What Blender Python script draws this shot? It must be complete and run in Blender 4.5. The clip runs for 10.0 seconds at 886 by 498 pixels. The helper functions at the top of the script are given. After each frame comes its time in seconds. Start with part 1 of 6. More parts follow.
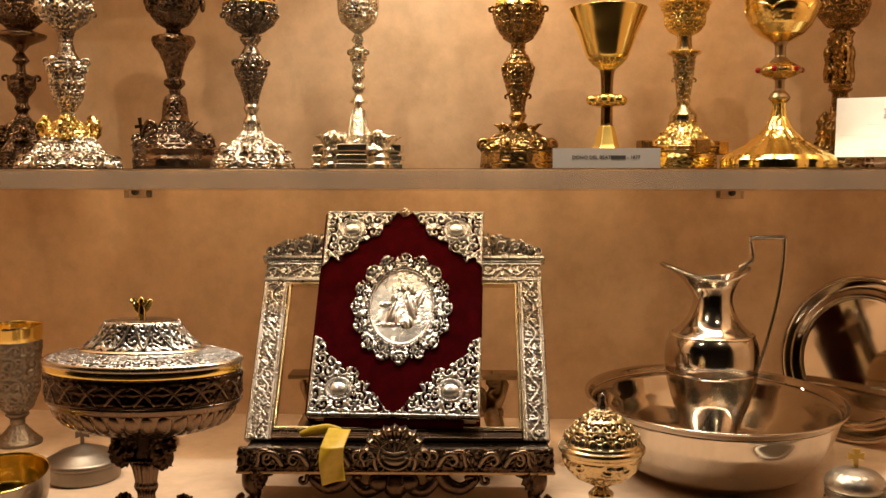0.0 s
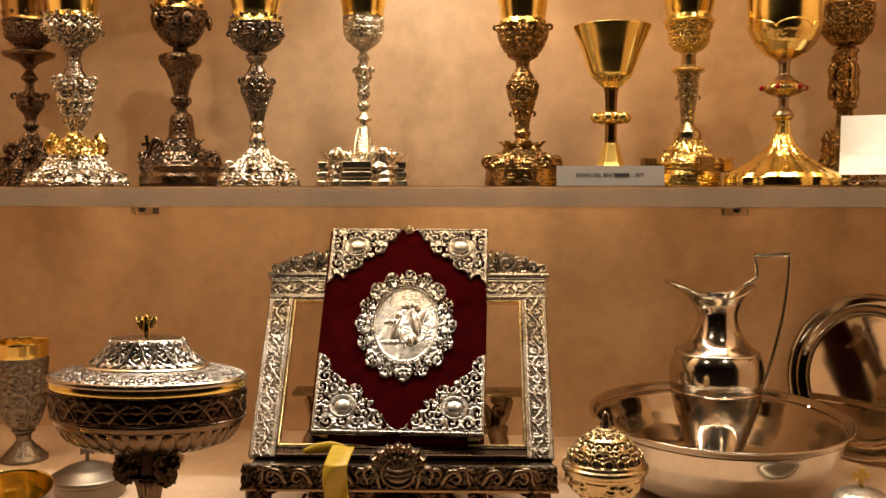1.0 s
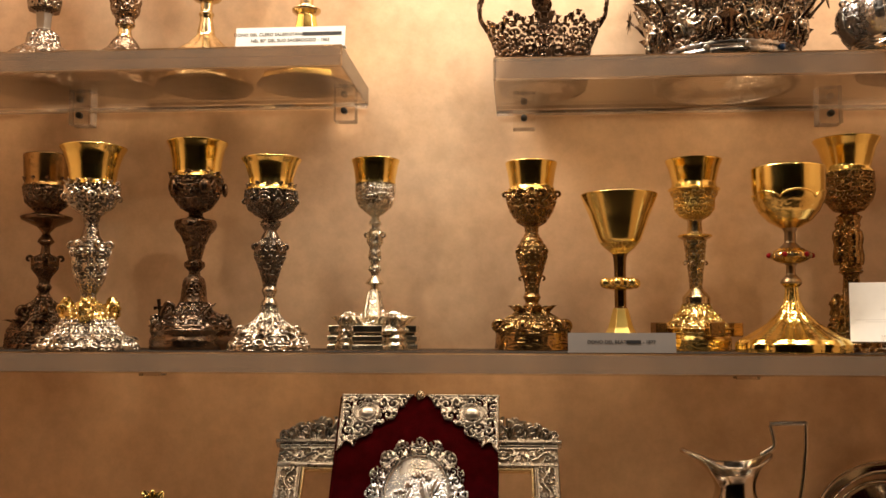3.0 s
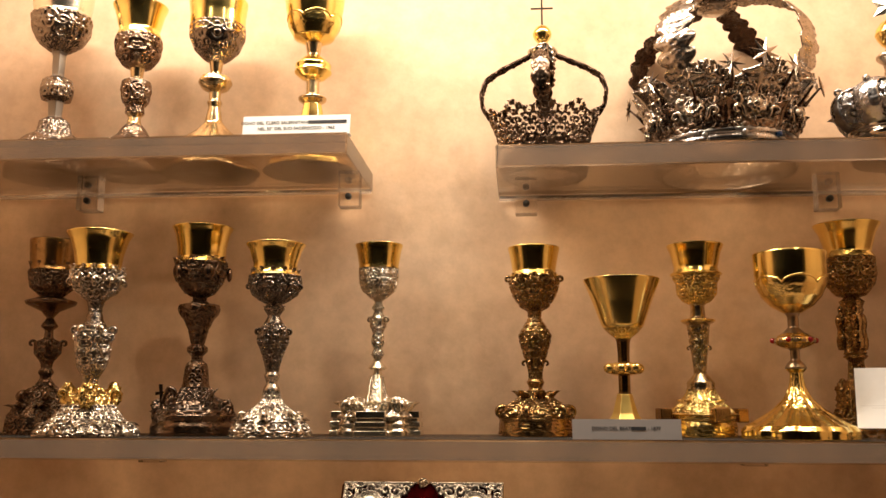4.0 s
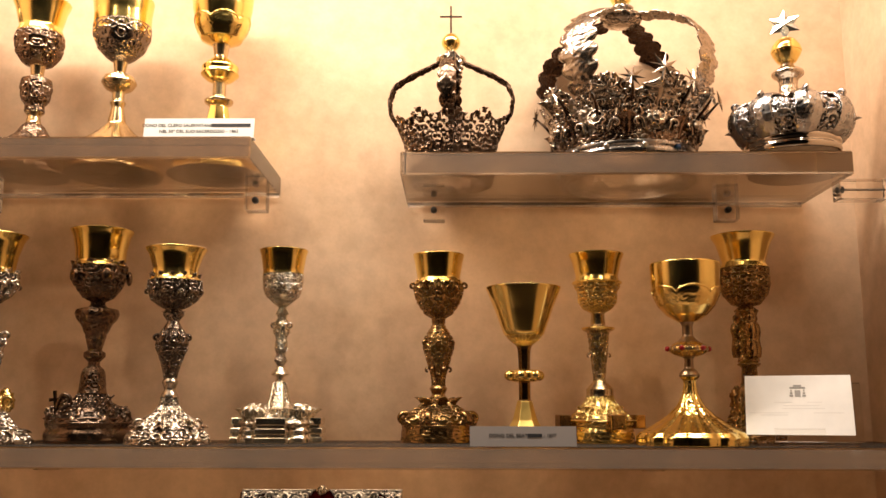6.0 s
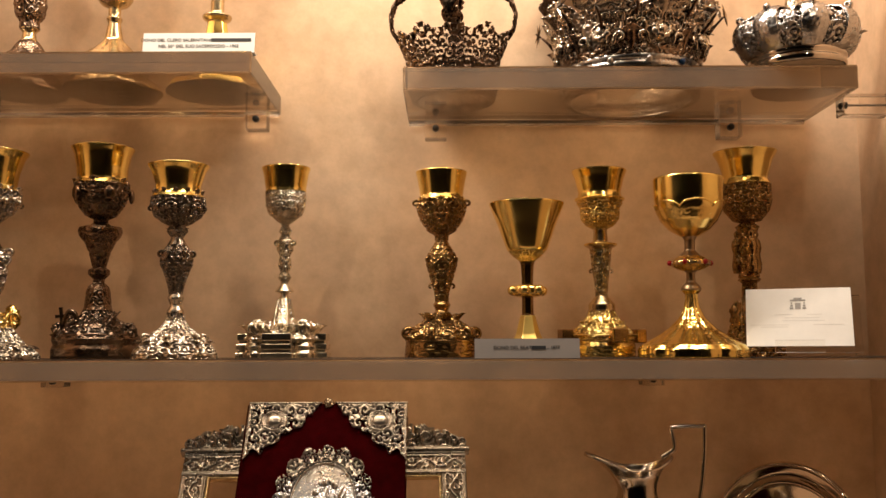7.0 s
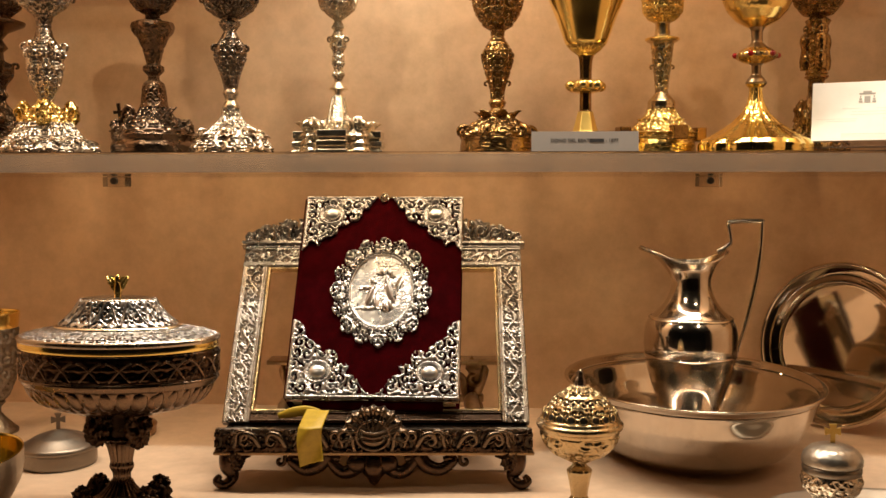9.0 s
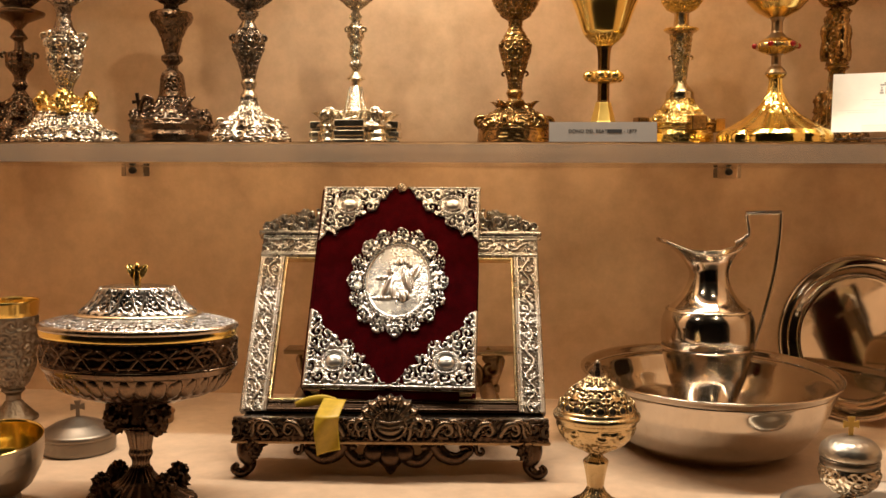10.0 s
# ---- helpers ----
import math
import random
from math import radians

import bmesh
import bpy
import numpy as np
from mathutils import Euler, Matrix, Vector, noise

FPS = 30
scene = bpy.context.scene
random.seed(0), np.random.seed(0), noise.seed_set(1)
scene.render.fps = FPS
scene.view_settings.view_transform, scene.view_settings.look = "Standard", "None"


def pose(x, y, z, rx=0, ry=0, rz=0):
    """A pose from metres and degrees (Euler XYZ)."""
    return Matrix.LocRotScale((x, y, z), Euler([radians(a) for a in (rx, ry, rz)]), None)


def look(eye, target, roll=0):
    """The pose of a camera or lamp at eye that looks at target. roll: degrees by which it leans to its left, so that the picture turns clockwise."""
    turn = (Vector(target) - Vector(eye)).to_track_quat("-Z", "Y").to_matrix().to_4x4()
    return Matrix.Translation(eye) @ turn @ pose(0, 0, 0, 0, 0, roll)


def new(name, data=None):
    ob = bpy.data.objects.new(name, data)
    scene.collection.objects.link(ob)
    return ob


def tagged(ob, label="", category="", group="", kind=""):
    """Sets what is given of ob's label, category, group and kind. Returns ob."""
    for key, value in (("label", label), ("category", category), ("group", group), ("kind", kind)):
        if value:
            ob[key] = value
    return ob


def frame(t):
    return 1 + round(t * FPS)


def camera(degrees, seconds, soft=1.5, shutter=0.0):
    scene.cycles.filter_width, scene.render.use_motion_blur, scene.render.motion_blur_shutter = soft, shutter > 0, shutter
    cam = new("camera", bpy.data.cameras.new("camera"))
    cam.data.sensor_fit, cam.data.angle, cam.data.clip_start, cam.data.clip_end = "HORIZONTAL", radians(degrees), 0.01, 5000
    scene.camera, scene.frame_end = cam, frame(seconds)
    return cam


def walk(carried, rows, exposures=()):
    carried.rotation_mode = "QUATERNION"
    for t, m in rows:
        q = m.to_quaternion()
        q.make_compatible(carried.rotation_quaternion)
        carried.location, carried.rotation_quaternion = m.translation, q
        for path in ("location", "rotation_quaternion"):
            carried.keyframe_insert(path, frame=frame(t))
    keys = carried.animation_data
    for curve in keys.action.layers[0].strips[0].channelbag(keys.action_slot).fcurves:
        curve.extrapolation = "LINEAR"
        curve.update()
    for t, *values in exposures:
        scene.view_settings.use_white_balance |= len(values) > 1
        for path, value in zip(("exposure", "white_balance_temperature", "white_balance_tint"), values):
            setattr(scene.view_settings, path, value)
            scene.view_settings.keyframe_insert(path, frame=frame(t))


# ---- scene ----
cam = camera(50.9, 10.0)
PATH = [
    (0, (0.197, 0.013, 1.427), (0.061, 2.002, 1.271), 0.0),
    (0.5, (0.205, 0.011, 1.427), (0.052, 2.0, 1.273), 0.0),
    (1, (0.203, 0.011, 1.432), (0.048, 2.001, 1.305), -0.0),
    (1.5, (0.199, 0.011, 1.439), (0.045, 2.004, 1.376), -0.0),
    (2, (0.19, 0.01, 1.445), (0.045, 2.005, 1.464), 0.1),
    (2.5, (0.191, 0.01, 1.454), (0.04, 2.002, 1.548), 0.1),
    (3, (0.19, 0.008, 1.464), (0.033, 1.994, 1.639), 0.1),
    (4.3, (0.19, 0.002, 1.475), (0.029, 1.962, 1.836), 0.1),
    (4.5, (0.186, 0.003, 1.48), (0.042, 1.965, 1.838), 0.1),
    (5, (0.198, 0.004, 1.48), (0.104, 1.969, 1.842), 0.2),
    (6.3, (0.237, 0.0, 1.477), (0.241, 1.973, 1.804), -0.1),
    (6.5, (0.221, 0.0, 1.471), (0.239, 1.977, 1.772), -0.2),
    (7, (0.218, 0.003, 1.45), (0.212, 1.991, 1.662), -0.2),
    (7.5, (0.215, 0.003, 1.434), (0.185, 2.0, 1.54), -0.2),
    (8, (0.214, 0.008, 1.415), (0.154, 2.007, 1.422), -0.2),
    (8.5, (0.211, 0.013, 1.397), (0.125, 2.009, 1.323), -0.2),
    (9, (0.205, 0.011, 1.389), (0.1, 2.004, 1.262), -0.0),
    (9.5, (0.203, 0.01, 1.386), (0.08, 2.001, 1.241), 0.1),
    (10, (0.202, 0.01, 1.388), (0.066, 2.0, 1.242), 0.2),
]
EXPOSURES = [(0, 0.50, 6900, 10), (1.0, 0.45, 6900, 10), (1.5, 0.44, 6780, 10), (2.0, 0.25, 6700, 11), (2.5, -0.04, 6620, 12), (4.5, -0.08, 6330, 14), (6.5, -0.2, 6450, 16), (7.0, -0.28, 6500, 14), (7.5, 0.06, 6400, 12), (8.5, 0.37, 6600, 10), (10, 0.48, 6700, 10)]
walk(cam, [(t, look(eye, target, roll)) for t, eye, target, roll in PATH], EXPOSURES)

# ---- light ----
world = bpy.data.worlds.new("room_dark")
scene.world = world
world.use_nodes = True
world.node_tree.nodes["Background"].inputs[0].default_value = (1.0, 0.8, 0.6, 1)
world.node_tree.nodes["Background"].inputs[1].default_value = 0.02

WALL, SHELF, TABLE = 1.45, 1.437, 1.05
LEFT, RIGHT, CEIL = -0.70, 0.87, 2.46


def lamp(x, y, z, tx, ty, tz, watts, size, colour, cone=112):
    d = bpy.data.lights.new("ceiling_spot", "SPOT")
    d.energy, d.color, d.shadow_soft_size = watts, colour, size
    d.spot_size, d.spot_blend = radians(cone), 1.0
    o = new("ceiling_spot", d)
    o.matrix_world = look((x, y, z), (tx, ty, tz))
    return o


WARM = (1.0, 0.885, 0.72)
# a warm strip light runs along the niche ceiling
STRIP = bpy.data.lights.new("strip_light", "AREA")
STRIP.shape, STRIP.size, STRIP.size_y = "RECTANGLE", 1.40, 0.05
STRIP.energy, STRIP.color = 23.0, WARM
strip_lamp = new("strip_light", STRIP)
strip_lamp.matrix_world = look((0.085, 1.10, 2.425), (0.085, 1.28, 1.60))
# two room spotlights in front throw the soft pairs of shadows on the back wall
ROOM_SPOTS = ((-0.58, 20), (0.80, 17))
for lamp_x, watts in ROOM_SPOTS:
    lamp(lamp_x, 0.08, 2.75, 0.10 + 0.3 * lamp_x, 1.45, 1.72, watts, 0.035, (1.0, 0.80, 0.55), 58)


# ---- materials ----
def nodes_of(name):
    m = bpy.data.materials.new(name)
    m.use_nodes = True
    nt = m.node_tree
    return m, nt, nt.nodes["Principled BSDF"]


def noise_node(nt, scale, detail=4.0, rough=0.6, coord="Object"):
    tc = nt.nodes.new("ShaderNodeTexCoord")
    n = nt.nodes.new("ShaderNodeTexNoise")
    n.inputs["Scale"].default_value, n.inputs["Detail"].default_value, n.inputs["Roughness"].default_value = scale, detail, rough
    nt.links.new(tc.outputs[coord], n.inputs["Vector"])
    return n


def ramp(nt, src, a, b, lo=0.35, hi=0.65):
    r = nt.nodes.new("ShaderNodeValToRGB")
    r.color_ramp.elements[0].position, r.color_ramp.elements[1].position = lo, hi
    r.color_ramp.elements[0].color, r.color_ramp.elements[1].color = (*a, 1), (*b, 1)
    nt.links.new(src, r.inputs[0])
    return r


def bump(nt, bsdf, src, strength, dist):
    b = nt.nodes.new("ShaderNodeBump")
    b.inputs["Strength"].default_value, b.inputs["Distance"].default_value = strength, dist
    nt.links.new(src, b.inputs["Height"])
    nt.links.new(b.outputs[0], bsdf.inputs["Normal"])


def metal(name, light, dark, rough=0.22, spread=0.12, tarnish=0.5, relief=0.0, scale=90):
    m, nt, b = nodes_of(name)
    b.inputs["Metallic"].default_value = 1.0
    n = noise_node(nt, scale * 0.42, 4, 0.55)
    c = ramp(nt, n.outputs[0], dark, light, 0.62 - 0.4 * (1 - tarnish) - 0.24, 0.62 - 0.4 * (1 - tarnish))
    nt.links.new(c.outputs[0], b.inputs["Base Color"])
    n2 = noise_node(nt, 23, 6, 0.6)
    r = nt.nodes.new("ShaderNodeMapRange")
    r.inputs["To Min"].default_value, r.inputs["To Max"].default_value = max(0.03, rough - spread), rough + spread
    r.inputs["From Min"].default_value, r.inputs["From Max"].default_value = 0.3, 0.7
    nt.links.new(n2.outputs[0], r.inputs[0])
    nt.links.new(r.outputs[0], b.inputs["Roughness"])
    if relief:
        n3 = noise_node(nt, 420, 3, 0.5)
        bump(nt, b, n3.outputs[0], relief * 0.4, 0.0012)
    return m


SILVER = metal("bright_silver", (0.62, 0.53, 0.415), (0.22, 0.17, 0.12), 0.25, 0.05, 0.5, 0.35, 300)
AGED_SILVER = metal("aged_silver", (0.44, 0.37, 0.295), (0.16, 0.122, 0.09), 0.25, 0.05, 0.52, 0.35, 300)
MATTE_SILVER = metal("satin_silver", (0.70, 0.69, 0.68), (0.38, 0.37, 0.36), 0.29, 0.05, 0.40, 0.3, 300)
WHITE_SILVER = metal("white_silver", (0.84, 0.76, 0.61), (0.46, 0.39, 0.31), 0.21, 0.06, 0.4, 0.3, 300)
DARK_SILVER = metal("tarnished_silver", (0.25, 0.20, 0.155), (0.065, 0.048, 0.036), 0.23, 0.05, 0.54, 0.35, 300)
GREY_SILVER = metal("oxidised_silver", (0.19, 0.125, 0.083), (0.06, 0.037, 0.025), 0.25, 0.06, 0.54, 0.3, 300)
GOLD = metal("gilt_metal", (0.96, 0.72, 0.23), (0.74, 0.50, 0.12), 0.17, 0.07, 0.3)
GOLD_RELIEF = metal("chased_gilt", (0.95, 0.70, 0.24), (0.45, 0.27, 0.065), 0.2, 0.05, 0.45, 0.35, 300)
OLD_GOLD = metal("antique_gilt", (0.38, 0.235, 0.095), (0.10, 0.056, 0.022), 0.23, 0.05, 0.58, 0.35, 300)
PALE_GILT = metal("worn_gilt", (0.62, 0.48, 0.27), (0.24, 0.17, 0.09), 0.22, 0.05, 0.52, 0.35, 300)
STEEL = metal("polished_silver", (0.60, 0.535, 0.455), (0.45, 0.39, 0.325), 0.12, 0.06, 0.4)
MIRROR = metal("mirror_silver", (0.70, 0.62, 0.52), (0.60, 0.52, 0.43), 0.055, 0.02, 0.4)
PEWTER = metal("dull_pewter", (0.25, 0.21, 0.17), (0.15, 0.122, 0.097), 0.40, 0.08, 0.5, 0.2)
SATIN = metal("satin_grey_silver", (0.50, 0.455, 0.39), (0.33, 0.29, 0.24), 0.40, 0.06, 0.45, 0.2)
BRONZE = metal("dark_bronze", (0.34, 0.23, 0.13), (0.10, 0.06, 0.035), 0.34, 0.10, 0.55, 0.3)


# brown silver in a dark and a lighter copy, for shaded and lit parts too
UMBER = metal("brown_shaded_silver", (0.075, 0.046, 0.030), (0.018, 0.010, 0.007), 0.27, 0.06, 0.54, 0.35, 300)
UMBER_LIT = metal("brown_lit_silver", (0.21, 0.145, 0.10), (0.07, 0.046, 0.031), 0.26, 0.06, 0.52, 0.35, 300)
FRAME_SILVER = metal("frame_silver", (0.37, 0.34, 0.305), (0.085, 0.072, 0.063), 0.27, 0.05, 0.53, 0.3, 300)
CHASED = metal("chased_bright_silver", (0.55, 0.53, 0.515), (0.13, 0.118, 0.11), 0.27, 0.05, 0.53, 0.3, 300)
BRASS = metal("silver_gilt", (0.60, 0.47, 0.27), (0.18, 0.125, 0.065), 0.25, 0.05, 0.52, 0.35, 300)
OXIDE = metal("oxidised_ground", (0.11, 0.085, 0.065), (0.045, 0.034, 0.025), 0.32, 0.06, 0.5, 0.3, 300)
GILT_GROUND = metal("dull_gilt_ground", (0.24, 0.145, 0.045), (0.10, 0.056, 0.016), 0.32, 0.06, 0.5, 0.3, 300)
SATIN_GOLD = metal("satin_gold", (0.95, 0.70, 0.22), (0.78, 0.52, 0.13), 0.40, 0.06, 0.4)
GROUND = {"bright_silver": OXIDE, "white_silver": AGED_SILVER, "tarnished_silver": OXIDE, "oxidised_silver": OXIDE, "aged_silver": OXIDE, "chased_gilt": GILT_GROUND, "antique_gilt": GILT_GROUND, "worn_gilt": GILT_GROUND, "dull_pewter": OXIDE}


def plaster(name, a, b, rough=0.85):
    m, nt, s = nodes_of(name)
    n = noise_node(nt, 3.2, 6, 0.62)
    c = ramp(nt, n.outputs[0], a, b, 0.36, 0.66)
    n2 = noise_node(nt, 38, 5, 0.65)
    c2 = ramp(nt, n2.outputs[0], (0.9, 0.9, 0.9), (1.06, 1.06, 1.06), 0.35, 0.65)
    mix = nt.nodes.new("ShaderNodeMix")
    mix.data_type, mix.blend_type = "RGBA", "MULTIPLY"
    mix.inputs[0].default_value = 1.0
    nt.links.new(c.outputs[0], mix.inputs[6])
    nt.links.new(c2.outputs[0], mix.inputs[7])
    nt.links.new(mix.outputs[2], s.inputs["Base Color"])
    s.inputs["Roughness"].default_value = rough
    n3 = noise_node(nt, 16, 8, 0.6)
    bump(nt, s, n3.outputs[0], 0.14, 0.010)
    return m


PLASTER = plaster("beige_plaster", (0.55, 0.355, 0.205), (0.67, 0.475, 0.31))
BASE = plaster("niche_base_paint", (0.52, 0.37, 0.255), (0.58, 0.425, 0.30), 0.5)
ROOM = plaster("room_paint", (0.045, 0.036, 0.03), (0.06, 0.048, 0.04), 0.8)
FLOORING = plaster("room_floor_stone", (0.09, 0.07, 0.05), (0.13, 0.10, 0.075), 0.5)

ACRYLIC, nt_, b_ = nodes_of("clear_acrylic")
b_.inputs["Base Color"].default_value = (0.985, 0.965, 0.935, 1)
b_.inputs["Transmission Weight"].default_value, b_.inputs["IOR"].default_value = 1.0, 1.49
n_ = noise_node(nt_, 60, 5, 0.7)
r_ = ramp(nt_, n_.outputs[0], (0.015, 0.015, 0.015), (0.09, 0.09, 0.09), 0.45, 0.75)
nt_.links.new(r_.outputs[0], b_.inputs["Roughness"])



def film(name, a, b):
    m = bpy.data.materials.new(name)
    m.use_nodes = True
    nt = m.node_tree
    t = nt.nodes.new("ShaderNodeBsdfTransparent")
    n = noise_node(nt, 14, 5, 0.6)
    r = ramp(nt, n.outputs[0], a, b)
    nt.links.new(r.outputs[0], t.inputs[0])
    d, mix = nt.nodes.new("ShaderNodeBsdfDiffuse"), nt.nodes.new("ShaderNodeMixShader")
    d.inputs[0].default_value, mix.inputs[0].default_value = (0.80, 0.74, 0.66, 1), 0.03
    nt.links.new(t.outputs[0], mix.inputs[1])
    nt.links.new(d.outputs[0], mix.inputs[2])
    nt.links.new(mix.outputs[0], nt.nodes["Material Output"].inputs[0])
    return m


# pale strips that put the slabs' edge brightness into colour
EDGE = film("pale_edge", (0.76, 0.71, 0.66), (0.82, 0.78, 0.73))
EDGE.node_tree.nodes["Mix Shader"].inputs[0].default_value = 0.09
LOW_EDGE = film("pale_low_edge", (0.80, 0.75, 0.70), (0.86, 0.82, 0.77))
LOW_EDGE.node_tree.nodes["Mix Shader"].inputs[0].default_value = 0.25
# added films, no part of the shelves: they dim lamp light passing down
DIM_FILM = film("dimming_film", (0.48, 0.42, 0.345), (0.54, 0.48, 0.405))
LOW_DIM_FILM = film("low_dimming_film", (0.64, 0.58, 0.50), (0.70, 0.64, 0.56))

VELVET, nt_, b_ = nodes_of("burgundy_velvet")
n_ = noise_node(nt_, 45, 5, 0.7)
c_ = ramp(nt_, n_.outputs[0], (0.017, 0.0002, 0.0007), (0.032, 0.0005, 0.0014))
nt_.links.new(c_.outputs[0], b_.inputs["Base Color"])
b_.inputs["Roughness"].default_value, b_.inputs["Sheen Weight"].default_value = 0.95, 0.0
b_.inputs["Sheen Tint"].default_value = (0.8, 0.15, 0.15, 1)
b_.inputs["Specular IOR Level"].default_value = 0.02
bump(nt_, b_, noise_node(nt_, 900, 2).outputs[0], 0.5, 0.001)


def plain(name, colour, rough, var=0.08, scale=40, metallic=0.0):
    m, nt, s = nodes_of(name)
    n = noise_node(nt, scale, 4)
    c = ramp(nt, n.outputs[0], tuple(v * (1 - var) for v in colour), tuple(min(1, v * (1 + var)) for v in colour))
    nt.links.new(c.outputs[0], s.inputs["Base Color"])
    s.inputs["Roughness"].default_value, s.inputs["Metallic"].default_value = rough, metallic
    return m


PAPER = plain("white_card_stock", (0.86, 0.84, 0.79), 0.7, 0.03)
GREY_PAPER = plain("grey_label_stock", (0.29, 0.265, 0.25), 0.6, 0.03)
PAGES = plain("book_pages", (0.55, 0.45, 0.28), 0.8, 0.15, 200)
INK = plain("black_ink", (0.015, 0.015, 0.018), 0.6)
FAINT_INK = plain("faint_print", (0.72, 0.70, 0.66), 0.6)
GREY_INK = plain("grey_ink", (0.36, 0.345, 0.32), 0.6)
RIBBON = plain("yellow_silk", (0.46, 0.31, 0.025), 0.40, 0.12, 120)
SCREW = plain("black_screw", (0.012, 0.010, 0.008), 0.4)
RED_STONE = plain("red_stone", (0.25, 0.008, 0.01), 0.12)
BLUE_STONE = plain("blue_stone", (0.02, 0.06, 0.16), 0.12)
BLACK = plain("black_lamp_housing", (0.02, 0.02, 0.02), 0.5)


# ---- mesh helpers ----
def vnoise(x, y, seed=0):
    """Smooth lattice noise, 0 to 1, on arrays."""
    x, y = np.asarray(x, float), np.asarray(y, float)
    xi, yi = np.floor(x).astype(np.int64), np.floor(y).astype(np.int64)
    fx, fy = x - xi, y - yi
    fx, fy = fx * fx * (3 - 2 * fx), fy * fy * (3 - 2 * fy)

    def h(i, j):
        v = np.sin(i * 127.1 + j * 311.7 + seed * 74.7) * 43758.5453
        return v - np.floor(v)

    return (h(xi, yi) * (1 - fx) + h(xi + 1, yi) * fx) * (1 - fy) + (h(xi, yi + 1) * (1 - fx) + h(xi + 1, yi + 1) * fx) * fy


def scroll(u, v, seed=0, size=0.011):
    """Chased scrollwork: small spirals packed on a jittered lattice, with fine leaf edges between, about -1 to 1; u, v in metres."""
    cell = size * 1.15
    x, y = np.asarray(u, float) / cell, np.asarray(v, float) / cell
    x = x + 0.22 * (vnoise(x * 1.7, y * 1.7, seed + 3) - 0.5)
    y = y + 0.22 * (vnoise(x * 1.7 + 5, y * 1.7, seed + 4) - 0.5)
    xi, yi = np.floor(x), np.floor(y)

    def h(i, j, k):
        w = np.sin(i * 127.1 + j * 311.7 + (seed + k * 3.1) * 74.7) * 43758.5453
        return w - np.floor(w)

    best, bx, by, hand, turn = np.full(x.shape, 9.0), 0 * x, 0 * x, 0 * x, 0 * x
    for di in (-1, 0, 1):
        for dj in (-1, 0, 1):
            i, j = xi + di, yi + dj
            cx, cy = i + 0.5 + 0.6 * (h(i, j, 1) - 0.5), j + 0.5 + 0.6 * (h(i, j, 2) - 0.5)
            d = np.hypot(x - cx, y - cy)
            near = d < best
            best = np.where(near, d, best)
            bx, by = np.where(near, x - cx, bx), np.where(near, y - cy, by)
            hand, turn = np.where(near, np.where(h(i, j, 3) > 0.5, 1.0, -1.0), hand), np.where(near, h(i, j, 4), turn)
    spiral = np.cos(2 * np.pi * (best / 0.42 + turn) + hand * np.arctan2(by, bx))
    leaf = 1 - 4.0 * np.abs(vnoise(x * 4.1, y * 4.1, seed + 1) - 0.5)
    k = np.clip((best - 0.42) / 0.18, 0, 1)
    return np.tanh(1.25 * (spiral * (1 - k) + leaf * k + 0.25 * leaf * (1 - k)) + 0.15)


def smooth_mesh(name, verts, faces, mat, smooth=True):
    me = bpy.data.meshes.new(name)
    me.from_pydata(np.asarray(verts).reshape(-1, 3).tolist(), [], faces.tolist() if isinstance(faces, np.ndarray) else faces)
    me.materials.append(mat)
    if smooth:
        me.shade_smooth()
    me.update()
    return me


def part(name, mesh, parent, label="", at=None):
    o = new(name, mesh)
    o.parent = parent
    if at is not None:
        o.matrix_basis = at
    if label:
        o["label"] = label
    return o


def thing(name, x, y, z, label, category, group="", turn=0.0, lean=(0, 0)):
    e = new(name)
    e.empty_display_size = 0.02
    e.matrix_basis = pose(x, y, z, lean[0], lean[1], turn)
    return tagged(e, label, category, group)


def grid_faces(nu, nv, wrap_u=False, mask=None):
    iu = np.arange(nu if wrap_u else nu - 1)
    i, j = np.meshgrid(iu, np.arange(nv - 1), indexing="ij")
    i2 = (i + 1) % nu
    f = np.stack([i * nv + j, i2 * nv + j, i2 * nv + j + 1, i * nv + j + 1], -1)
    return f[mask] if mask is not None else f.reshape(-1, 4)


def resample(profile, step, rounds=1):
    p = np.array(profile, float) / 1000.0
    seg = np.hypot(*np.diff(p, axis=0).T)
    s = np.r_[0, np.cumsum(seg)]
    n = max(6, int(s[-1] / step))
    t = np.linspace(0, s[-1], n)
    q = np.stack([np.interp(t, s, p[:, 0]), np.interp(t, s, p[:, 1])], 1)
    for _ in range(rounds):
        q[1:-1] = 0.25 * q[:-2] + 0.5 * q[1:-1] + 0.25 * q[2:]
    return q, t


